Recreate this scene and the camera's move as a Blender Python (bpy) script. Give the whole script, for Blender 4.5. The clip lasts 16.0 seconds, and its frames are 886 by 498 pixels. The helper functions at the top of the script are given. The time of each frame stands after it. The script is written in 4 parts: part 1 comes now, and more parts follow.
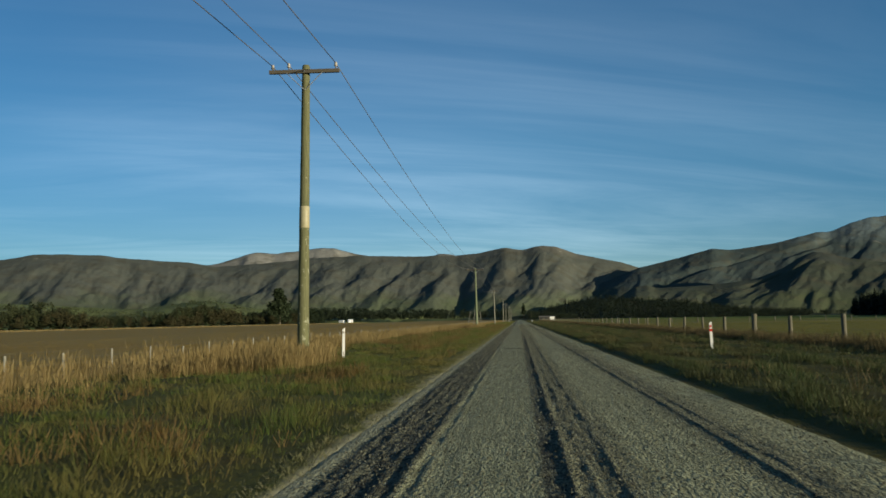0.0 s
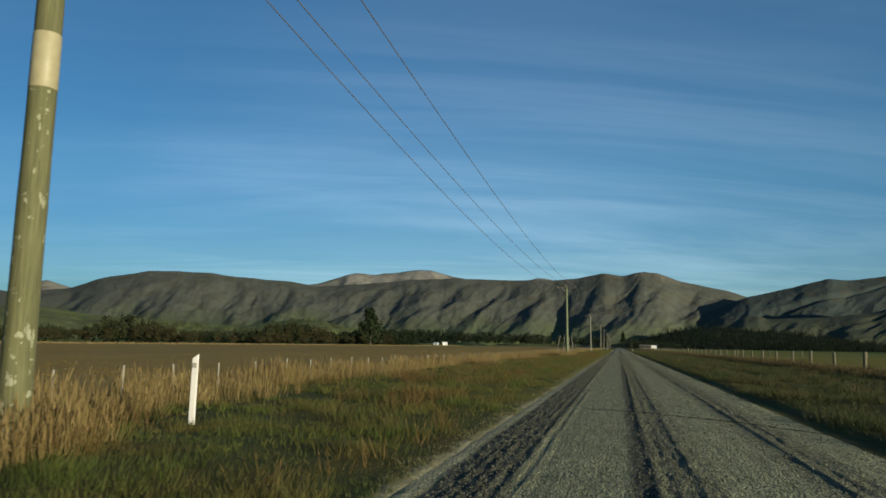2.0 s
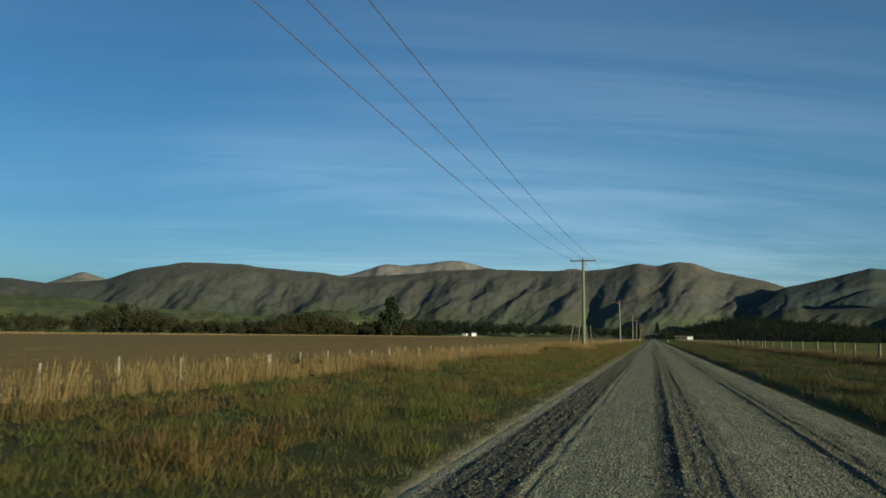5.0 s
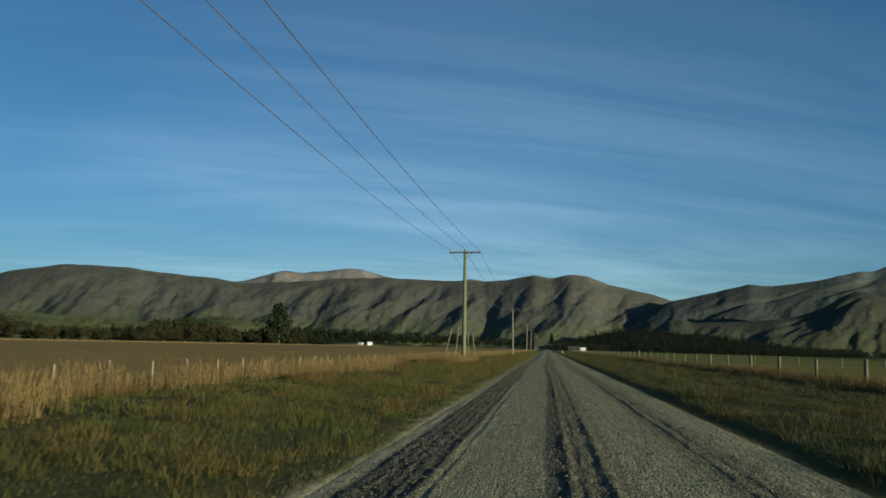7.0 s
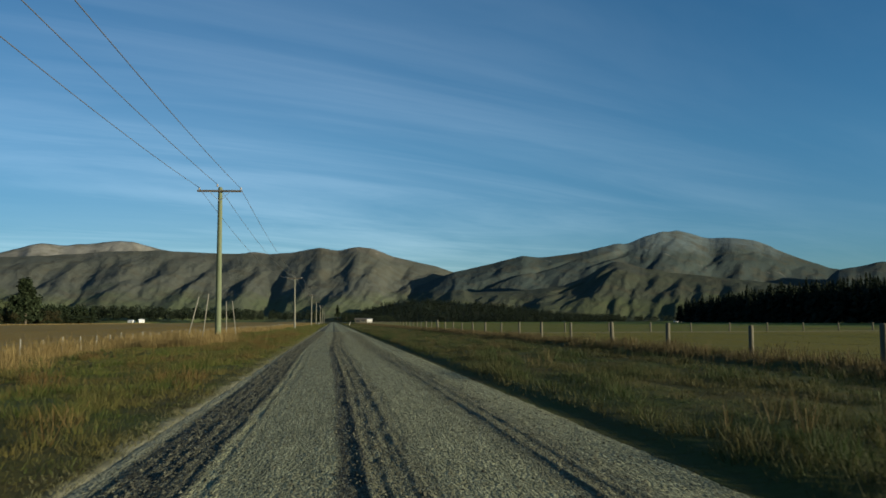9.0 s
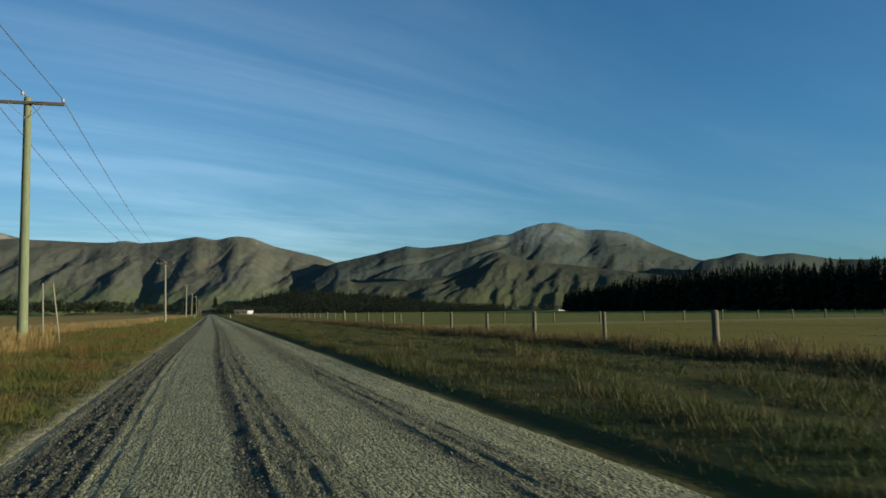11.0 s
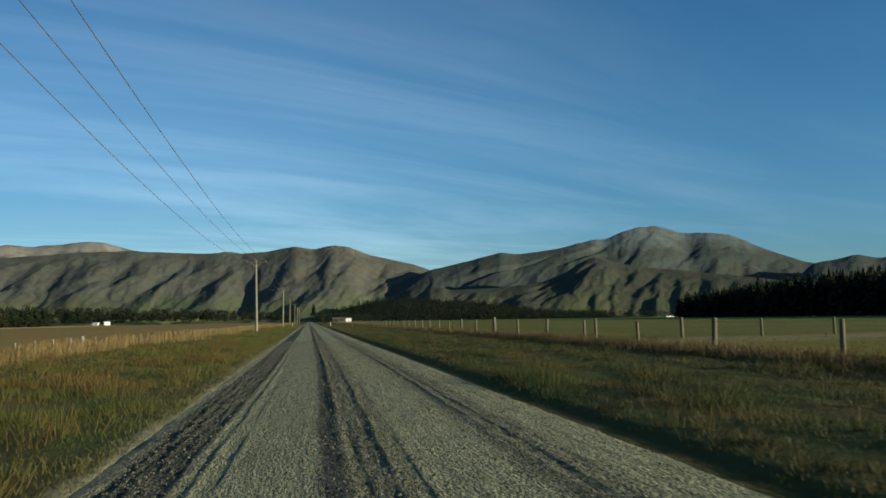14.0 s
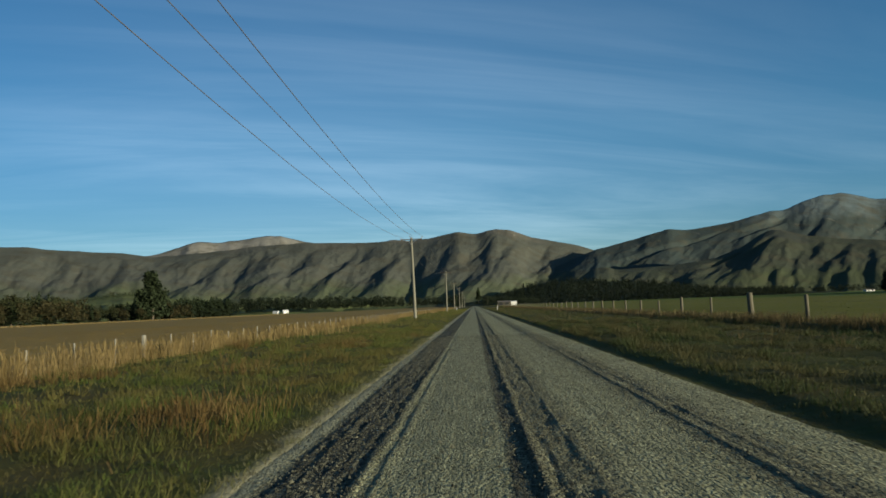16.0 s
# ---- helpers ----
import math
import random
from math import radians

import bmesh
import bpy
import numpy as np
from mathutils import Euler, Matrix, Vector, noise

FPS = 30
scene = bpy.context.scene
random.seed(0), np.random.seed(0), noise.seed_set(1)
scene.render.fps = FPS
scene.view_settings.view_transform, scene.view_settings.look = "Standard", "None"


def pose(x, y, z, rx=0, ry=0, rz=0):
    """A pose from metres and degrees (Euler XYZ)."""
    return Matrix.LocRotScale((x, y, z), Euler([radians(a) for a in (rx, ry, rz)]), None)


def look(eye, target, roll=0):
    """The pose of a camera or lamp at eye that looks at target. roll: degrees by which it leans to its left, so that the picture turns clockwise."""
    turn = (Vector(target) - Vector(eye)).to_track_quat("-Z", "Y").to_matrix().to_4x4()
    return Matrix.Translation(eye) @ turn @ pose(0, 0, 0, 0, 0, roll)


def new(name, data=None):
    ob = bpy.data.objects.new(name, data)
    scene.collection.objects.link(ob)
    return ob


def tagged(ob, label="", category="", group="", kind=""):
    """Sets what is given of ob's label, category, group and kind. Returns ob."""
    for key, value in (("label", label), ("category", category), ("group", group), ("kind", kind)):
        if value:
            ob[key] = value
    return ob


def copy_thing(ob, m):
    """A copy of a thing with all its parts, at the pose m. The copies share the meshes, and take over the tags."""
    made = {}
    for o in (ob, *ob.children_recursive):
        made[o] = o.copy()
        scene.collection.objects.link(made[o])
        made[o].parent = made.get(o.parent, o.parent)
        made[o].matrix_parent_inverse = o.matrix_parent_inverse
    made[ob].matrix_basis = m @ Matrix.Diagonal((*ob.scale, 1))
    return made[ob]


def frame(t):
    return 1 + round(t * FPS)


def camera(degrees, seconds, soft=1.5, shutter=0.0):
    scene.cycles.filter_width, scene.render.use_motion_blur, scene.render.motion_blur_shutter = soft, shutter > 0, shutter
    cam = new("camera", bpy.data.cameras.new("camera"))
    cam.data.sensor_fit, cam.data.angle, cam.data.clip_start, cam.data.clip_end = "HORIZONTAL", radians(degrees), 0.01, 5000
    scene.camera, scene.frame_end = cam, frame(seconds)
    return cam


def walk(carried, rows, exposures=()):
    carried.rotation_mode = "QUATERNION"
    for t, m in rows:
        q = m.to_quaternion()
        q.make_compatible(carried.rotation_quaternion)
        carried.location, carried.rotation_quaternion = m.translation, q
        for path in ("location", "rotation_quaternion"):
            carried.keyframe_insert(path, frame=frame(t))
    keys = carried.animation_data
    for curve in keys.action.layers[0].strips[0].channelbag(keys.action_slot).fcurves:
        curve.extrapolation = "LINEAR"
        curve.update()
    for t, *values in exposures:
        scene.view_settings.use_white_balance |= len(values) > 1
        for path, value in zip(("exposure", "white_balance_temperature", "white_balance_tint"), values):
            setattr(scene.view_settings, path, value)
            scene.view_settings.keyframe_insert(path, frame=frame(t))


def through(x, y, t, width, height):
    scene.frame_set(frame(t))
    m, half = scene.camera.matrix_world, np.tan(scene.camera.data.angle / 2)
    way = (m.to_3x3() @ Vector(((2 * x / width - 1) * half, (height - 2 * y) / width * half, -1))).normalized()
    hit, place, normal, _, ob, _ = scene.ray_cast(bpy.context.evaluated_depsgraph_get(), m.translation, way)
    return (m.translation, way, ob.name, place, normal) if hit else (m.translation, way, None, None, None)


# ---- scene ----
cam = camera(59.99, 16.0, soft=1.6, shutter=0.12)
PATH = [
    (0.0, pose(0.000, -0.000, 1.25, 95.299, 0.885, 5.659)),
    (0.5, pose(0.011, 4.191, 1.25, 95.020, 0.771, 7.813)),
    (1.0, pose(0.022, 8.375, 1.25, 94.774, -0.094, 9.727)),
    (1.5, pose(0.032, 12.559, 1.25, 95.454, -0.449, 10.655)),
    (2.0, pose(0.043, 16.750, 1.25, 97.067, -0.944, 12.789)),
    (2.5, pose(0.054, 20.955, 1.25, 96.700, -0.270, 14.886)),
    (3.0, pose(0.066, 25.179, 1.25, 96.399, -0.741, 16.397)),
    (5.5, pose(0.137, 46.572, 1.25, 96.409, -1.152, 14.654)),
    (6.0, pose(0.143, 50.844, 1.25, 96.945, -1.449, 13.802)),
    (6.5, pose(0.146, 55.107, 1.25, 96.998, -1.655, 11.463)),
    (7.0, pose(0.148, 59.369, 1.25, 97.212, -1.506, 7.655)),
    (7.5, pose(0.147, 63.626, 1.25, 97.109, -1.006, 3.666)),
    (8.0, pose(0.140, 67.873, 1.25, 96.491, -0.608, -1.184)),
    (8.5, pose(0.125, 72.105, 1.25, 96.076, -0.145, -5.969)),
    (9.0, pose(0.101, 76.318, 1.25, 95.368, 0.101, -8.128)),
    (9.5, pose(0.056, 80.509, 1.25, 95.206, 0.538, -10.304)),
    (12.0, pose(-0.218, 101.257, 1.25, 94.445, 0.321, -18.625)),
    (12.5, pose(-0.199, 105.368, 1.25, 94.618, 0.852, -17.877)),
    (13.0, pose(-0.155, 109.462, 1.25, 95.140, 0.930, -15.734)),
    (13.5, pose(-0.106, 113.559, 1.25, 95.323, 1.070, -13.195)),
    (14.0, pose(-0.072, 117.681, 1.25, 95.225, 0.853, -9.885)),
    (14.5, pose(-0.059, 121.836, 1.25, 95.261, 1.087, -5.960)),
    (15.0, pose(-0.057, 126.013, 1.25, 95.795, 1.351, -2.049)),
    (15.5, pose(-0.059, 130.199, 1.25, 96.038, 1.910, 0.472)),
    (16.0, pose(-0.058, 134.380, 1.25, 94.270, 2.200, 2.295)),
]
EXPOSURES = [(0, 0.60), (3, 0.58), (5.5, 0.53), (7, 0.51), (8, 0.55), (9, 0.66), (9.5, 0.72), (12, 0.88), (12.5, 0.91), (13.5, 0.85), (15, 0.72), (16, 0.65)]
walk(cam, PATH, EXPOSURES)

# ---- world and sun ----
SUN_AZ, SUN_EL = 121.0, 8.8
sun_way = Vector((math.sin(radians(SUN_AZ)) * math.cos(radians(SUN_EL)), math.cos(radians(SUN_AZ)) * math.cos(radians(SUN_EL)), math.sin(radians(SUN_EL))))


class Nodes:
    """A short hand for node trees."""

    def __init__(self, tree):
        self.tree = tree
        tree.nodes.clear()

    def add(self, kind, _out=0, **sockets):
        node = self.tree.nodes.new(kind)
        for key, value in sockets.items():
            if key.startswith("i_"):
                self.link(value, node.inputs[key[2:].replace("__", " ")])
            elif key.startswith("n_"):
                self.link(value, node.inputs[int(key[2:])])
            elif key == "operation":
                node.operation = value
            elif key == "blend_type":
                node.blend_type = value
            elif key == "data_type":
                node.data_type = value
            elif key == "feature":
                node.feature = value
            elif key == "noise_type":
                node.noise_type = value
        return node

    def link(self, value, socket):
        if isinstance(value, bpy.types.NodeSocket):
            self.tree.links.new(value, socket)
        elif isinstance(value, (tuple, list)) and len(value) == 3 and socket.type == "RGBA":
            socket.default_value = (*value, 1)
        else:
            socket.default_value = value

    def maths(self, operation, a, b=0.0, c=0.0):
        return self.add("ShaderNodeMath", operation=operation, n_0=a, n_1=b, n_2=c).outputs[0]

    def mix(self, t, a, b, blend="MIX"):
        node = self.tree.nodes.new("ShaderNodeMix")
        node.data_type, node.blend_type = "RGBA", blend
        self.link(t, node.inputs[0]), self.link(a, node.inputs[6]), self.link(b, node.inputs[7])
        return node.outputs[2]

    def ramp(self, value, lo, hi, a=0.0, b=1.0):
        node = self.tree.nodes.new("ShaderNodeMapRange")
        for i, v in enumerate((value, lo, hi, a, b)):
            self.link(v, node.inputs[i])
        return node.outputs[0]

    def noise(self, vector, scale, detail=4.0, rough=0.55, distort=0.0):
        node = self.tree.nodes.new("ShaderNodeTexNoise")
        if vector is not None:
            self.link(vector, node.inputs["Vector"])
        node.inputs["Scale"].default_value, node.inputs["Detail"].default_value = scale, detail
        node.inputs["Roughness"].default_value, node.inputs["Distortion"].default_value = rough, distort
        return node.outputs["Fac"]

    def voronoi(self, vector, scale, feature="F1"):
        node = self.tree.nodes.new("ShaderNodeTexVoronoi")
        node.feature = feature
        self.link(vector, node.inputs["Vector"])
        node.inputs["Scale"].default_value = scale
        return node

    def scaled(self, vector, x, y, z, turn=0.0):
        node = self.tree.nodes.new("ShaderNodeMapping")
        self.link(vector, node.inputs[0])
        node.inputs["Scale"].default_value = (x, y, z)
        node.inputs["Rotation"].default_value = (0, 0, radians(turn))
        return node.outputs[0]

    def split(self, vector):
        node = self.tree.nodes.new("ShaderNodeSeparateXYZ")
        self.link(vector, node.inputs[0])
        return node.outputs

    def place(self):
        return self.tree.nodes.new("ShaderNodeNewGeometry").outputs["Position"]

    def local(self):
        return self.tree.nodes.new("ShaderNodeTexCoord").outputs["Object"]

    def island(self):
        return self.tree.nodes.new("ShaderNodeNewGeometry").outputs["Random Per Island"]

    def each(self):
        return self.tree.nodes.new("ShaderNodeObjectInfo").outputs["Random"]

    def bump(self, height, strength, distance):
        node = self.tree.nodes.new("ShaderNodeBump")
        self.link(height, node.inputs["Height"])
        node.inputs["Strength"].default_value, node.inputs["Distance"].default_value = strength, distance
        return node.outputs[0]

    def surface(self, colour, roughness=0.8, normal=None, metallic=0.0, specular=0.3, through=0.0):
        node = self.tree.nodes.new("ShaderNodeBsdfPrincipled")
        self.link(colour, node.inputs["Base Color"]), self.link(roughness, node.inputs["Roughness"])
        node.inputs["Metallic"].default_value, node.inputs["Specular IOR Level"].default_value = metallic, specular
        if normal is not None:
            self.link(normal, node.inputs["Normal"])
        shader = node.outputs[0]
        if through:
            leaf = self.tree.nodes.new("ShaderNodeBsdfTranslucent")
            self.link(colour, leaf.inputs[0])
            both = self.tree.nodes.new("ShaderNodeMixShader")
            both.inputs[0].default_value = through
            self.tree.links.new(shader, both.inputs[1]), self.tree.links.new(leaf.outputs[0], both.inputs[2])
            shader = both.outputs[0]
        out = self.tree.nodes.new("ShaderNodeOutputMaterial")
        self.tree.links.new(shader, out.inputs[0])


def material(name):
    mat = bpy.data.materials.new(name)
    mat.use_nodes = True
    return mat, Nodes(mat.node_tree)


world = bpy.data.worlds.new("world")
scene.world = world
world.use_nodes = True
wn = Nodes(world.node_tree)
sky = world.node_tree.nodes.new("ShaderNodeTexSky")
sky.sky_type, sky.sun_disc = "NISHITA", False
sky.sun_elevation, sky.sun_rotation = radians(SUN_EL), radians(SUN_AZ)
sky.altitude, sky.air_density, sky.dust_density, sky.ozone_density = 300, 1.0, 0.3, 2.5
# thin cirrus in long bands, laid on a high flat layer above the plain
way = world.node_tree.nodes.new("ShaderNodeTexCoord").outputs["Generated"]
dx, dy, dz = wn.split(way)
lift = wn.maths("ADD", wn.maths("MAXIMUM", dz, 0.0), 0.07)
layer = world.node_tree.nodes.new("ShaderNodeCombineXYZ")
wn.link(wn.maths("DIVIDE", dx, lift), layer.inputs[0]), wn.link(wn.maths("DIVIDE", dy, lift), layer.inputs[1])
along = wn.scaled(layer.outputs[0], 1, 1, 1, -20)
broad = wn.noise(wn.scaled(along, 0.14, 0.34, 1), 1.0, 5, 0.55, 1.0)
long_streaks = wn.noise(wn.scaled(along, 0.30, 1.1, 1), 1.0, 6, 0.62, 1.1)
fine_streaks = wn.noise(wn.scaled(along, 0.9, 4.2, 1), 1.0, 5, 0.62, 0.9)
veil = wn.maths("ADD", wn.ramp(broad, 0.34, 0.68, 0.0, 0.72), wn.ramp(long_streaks, 0.44, 0.72, 0.0, 0.48))
veil = wn.maths("MULTIPLY", veil, wn.ramp(fine_streaks, 0.25, 0.72, 0.78, 1.0))
# the cirrus thickens ahead, over the saddle between the ranges
ahead = wn.maths("ADD", wn.maths("MULTIPLY", dx, -0.03), dy)
veil = wn.maths("MULTIPLY", veil, wn.ramp(ahead, 0.80, 0.99, 0.62, 2.5))
blue = wn.mix(wn.ramp(dz, 0.0, 0.22), (0.48, 0.76, 1.05), (0.48, 0.97, 1.20))
# the half of the sky round the sun is paler
blue = wn.mix(wn.ramp(wn.maths("SUBTRACT", dy, wn.maths("MULTIPLY", dx, 0.5)), 0.35, -0.5), blue, (0.74, 0.93, 0.94))
# and the far side from it a little deeper
blue = wn.mix(wn.ramp(dx, -0.65, 0.0, 1.0, 0.0), blue, wn.mix(1.0, blue, (0.72, 0.76, 0.80), "MULTIPLY"))
blue = wn.mix(wn.maths("MULTIPLY", wn.ramp(dx, 0.25, 0.75), wn.ramp(dy, 0.3, 0.6)), blue, wn.mix(1.0, blue, (0.78, 0.84, 0.88), "MULTIPLY"))
clear = wn.mix(1.0, sky.outputs[0], blue, "MULTIPLY")
grey = world.node_tree.nodes.new("ShaderNodeRGBToBW")
wn.link(clear, grey.inputs[0])
cloud = wn.mix(1.0, wn.mix(0.40, clear, grey.outputs[0]), (1.58, 1.67, 1.67), "MULTIPLY")
sky_colour = wn.mix(wn.maths("MULTIPLY", veil, 0.56), clear, cloud)
back = world.node_tree.nodes.new("ShaderNodeBackground")
wn.link(sky_colour, back.inputs[0])
back.inputs[1].default_value = 0.0725
wout = world.node_tree.nodes.new("ShaderNodeOutputWorld")
world.node_tree.links.new(back.outputs[0], wout.inputs[0])

sun = new("sun", bpy.data.lights.new("sun", "SUN"))
sun.data.energy, sun.data.angle, sun.data.color = 4.8, radians(0.55), (1.0, 0.90, 0.66)
sun.matrix_world = look(sun_way * 50, (0, 0, 0))

# ---- materials ----
rng = np.random.default_rng(7)


def ground_material():
    mat, n = material("ground")
    at = n.place()
    x, y, z = n.split(at)
    wobble = n.maths("MULTIPLY", n.maths("SUBTRACT", n.noise(at, 0.8, 3), 0.5), 1.6)
    xw = n.maths("ADD", x, wobble)
    big, fine = n.noise(at, 0.35, 5), n.noise(at, 6.0, 6, 0.65)
    verge = n.mix(n.ramp(big, 0.40, 0.62), (0.052, 0.068, 0.014), (0.082, 0.066, 0.018))
    verge = n.mix(n.ramp(fine, 0.3, 0.75), n.mix(0.6, verge, (0.046, 0.042, 0.016)), verge)
    verge = n.mix(n.maths("MULTIPLY", n.ramp(n.maths("ADD", x, n.maths("MULTIPLY", wobble, 0.35)), -2.00, -1.86), n.ramp(x, -1.0, -1.2)), verge, n.mix(fine, (0.13, 0.124, 0.072), (0.30, 0.285, 0.19)))
    rows = n.noise(n.scaled(at, 1.0, 0.06, 1, 8), 0.8, 4)
    field = n.mix(n.ramp(rows, 0.35, 0.65), (0.205, 0.136, 0.034), (0.240, 0.165, 0.045))
    field = n.mix(n.ramp(n.noise(at, 0.03, 3), 0.4, 0.62), field, (0.22, 0.16, 0.052))
    field = n.mix(n.ramp(fine, 0.35, 0.7), n.mix(0.2, field, (0.09, 0.058, 0.022)), field)
    pasture = n.mix(n.ramp(n.noise(n.scaled(at, 1, 0.5, 1), 0.06, 4), 0.36, 0.62), (0.126, 0.117, 0.016), (0.155, 0.133, 0.025))
    pasture = n.mix(n.ramp(fine, 0.3, 0.75), n.mix(0.35, pasture, (0.06, 0.06, 0.02)), pasture)
    green = n.mix(n.ramp(n.noise(at, 0.02, 3), 0.4, 0.6), (0.075, 0.105, 0.014), (0.100, 0.125, 0.018))
    # the stubble ends at a far fence, the near pasture at a cross fence and at a greener paddock
    rough_strip = n.mix(n.ramp(fine, 0.3, 0.7), (0.16, 0.14, 0.06), (0.24, 0.20, 0.10))
    stubble = n.mix(n.ramp(x, -150, -148), n.mix(n.ramp(x, -166, -163), green, rough_strip), field)
    beyond = n.maths("SUBTRACT", y, n.maths("MULTIPLY", x, 0.18))
    right_paddock = n.mix(n.ramp(beyond, 152, 156), pasture, n.mix(0.3, pasture, green))
    right_paddock = n.mix(n.maths("MULTIPLY", n.ramp(beyond, 143, 147, 0.0, 0.75), n.ramp(beyond, 152, 155, 1.0, 0.0)), right_paddock, rough_strip)
    right_paddock = n.mix(n.ramp(x, 94, 97), right_paddock, green)
    colour = n.mix(n.ramp(xw, -12.9, -12.3), stubble, verge)
    colour = n.mix(n.ramp(xw, 13.4, 14.4), colour, right_paddock)
    n.surface(colour, 0.95, n.bump(fine, 0.8, 0.08), specular=0.1)
    return mat


def gravel_material(stone=False):
    mat, n = material("gravel_stone" if stone else "gravel")
    at = n.place()
    if stone:
        colour = n.mix(n.island(), (0.014, 0.014, 0.010), (0.13, 0.13, 0.090))
        colour = n.mix(n.ramp(n.noise(at, 40, 3), 0.4, 0.7, 0, 0.4), colour, (0.085, 0.083, 0.062))
        n.surface(colour, 0.85, n.bump(n.noise(at, 120, 3), 0.4, 0.004), specular=0.25)
        return mat
    x, y, z = n.split(at)
    pebbles, small = n.voronoi(n.scaled(at, 1, 0.6, 1), 30.0), n.voronoi(n.scaled(at, 1, 0.6, 1), 75.0)
    sway = n.maths("MULTIPLY", n.maths("SUBTRACT", n.noise(n.scaled(at, 0.3, 0.25, 1), 1.0, 4, 0.6), 0.5), 0.20)
    swing = n.maths("MULTIPLY", n.ramp(y, 92, 109, 0.0, 0.19), n.ramp(y, 118, 138, 1.0, 0.0))
    xs = n.maths("ADD", n.maths("ADD", x, sway), swing)
    streak = n.noise(n.scaled(at, 5.0, 0.10, 1), 1.0, 5, 0.65)

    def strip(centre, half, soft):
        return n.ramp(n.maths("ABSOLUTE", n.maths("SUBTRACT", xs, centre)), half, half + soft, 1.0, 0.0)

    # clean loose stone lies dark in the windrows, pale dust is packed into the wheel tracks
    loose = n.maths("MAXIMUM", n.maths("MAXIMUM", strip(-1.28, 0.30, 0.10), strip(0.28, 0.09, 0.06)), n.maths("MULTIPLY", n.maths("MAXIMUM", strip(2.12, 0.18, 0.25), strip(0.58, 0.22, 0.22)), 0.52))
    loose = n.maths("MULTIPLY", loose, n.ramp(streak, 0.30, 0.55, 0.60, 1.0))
    tint = n.split(pebbles.outputs["Color"])[0]
    grit = n.split(small.outputs["Color"])[1]
    tint = n.maths("ADD", n.maths("MULTIPLY", tint, n.ramp(loose, 0, 1, 0.25, 0.7)), n.maths("MULTIPLY", grit, n.ramp(loose, 0, 1, 0.75, 0.3)))
    tint = n.ramp(tint, 0.18, 0.82)
    lines = n.noise(n.scaled(at, 17.0, 0.9, 1), 1.0, 4, 0.65)
    tint = n.maths("MULTIPLY", tint, n.ramp(lines, 0.36, 0.64, 0.35, 1.25))
    packed = n.mix(n.ramp(streak, 0.3, 0.7), n.mix(tint, (0.065, 0.067, 0.037), (0.335, 0.341, 0.202)), n.mix(tint, (0.115, 0.118, 0.064), (0.355, 0.361, 0.216)))
    # dust-free stone, darkened further to paint in shade among the loose stones
    clean_shaded = n.mix(tint, (0.010, 0.010, 0.007), (0.19, 0.19, 0.125))
    colour = n.mix(loose, packed, clean_shaded)
    colour = n.mix(n.ramp(n.split(small.outputs["Color"])[0], 0, 1, 0, 0.15), colour, (0.19, 0.184, 0.13))
    # dust and small pale stone lie along the grass
    fringe = n.mix(grit, (0.13, 0.128, 0.078), (0.36, 0.355, 0.235))
    colour = n.mix(n.ramp(n.maths("ADD", x, sway), -1.70, -1.58, 0.8, 0.0), colour, fringe)
    rise = n.maths("SUBTRACT", 1.0, pebbles.outputs["Distance"])
    rise = n.maths("ADD", rise, n.maths("MULTIPLY", small.outputs["Distance"], -0.5))
    rise = n.maths("MULTIPLY", rise, n.ramp(loose, 0, 1, 0.55, 2.0))
    rise = n.maths("ADD", rise, n.maths("MULTIPLY", lines, 0.35))
    n.surface(colour, 0.92, n.bump(rise, 1.0, 0.05), specular=0.2)
    return mat


def grass_material(name, a, b, c, size=0.5, through=0.35, along=1.0, dark=0.0):
    """Blades that change from a to b in patches, some of them c; dark: how far shade between tussocks is painted in."""
    mat, n = material(name)
    at = n.scaled(n.place(), 1, along, 1)
    colour = n.mix(n.ramp(n.noise(at, size, 4, 0.6), 0.43, 0.57), a, b)
    colour = n.mix(n.ramp(n.island(), 0.55, 1.0, 0, 0.75), colour, c)
    colour = n.mix(n.ramp(n.noise(at, 2.3, 3), 0.3, 0.7, 0.0, 0.4), colour, n.mix(0.5, b, c))
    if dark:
        # near-black clumps put the shade between tussocks into the blade colour
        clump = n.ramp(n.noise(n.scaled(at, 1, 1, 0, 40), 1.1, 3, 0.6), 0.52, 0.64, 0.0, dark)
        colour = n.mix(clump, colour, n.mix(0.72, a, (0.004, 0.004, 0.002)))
    n.surface(colour, 0.7, specular=0.2, through=through)
    return mat


def leaf_material(name, a, b):
    mat, n = material(name)
    at = n.place()
    colour = n.mix(n.island(), a, b)
    colour = n.mix(n.ramp(n.noise(at, 0.06, 3), 0.4, 0.62, 0, 0.5), colour, n.mix(0.5, a, b))
    n.surface(colour, 0.8, specular=0.15, through=0.15)
    return mat


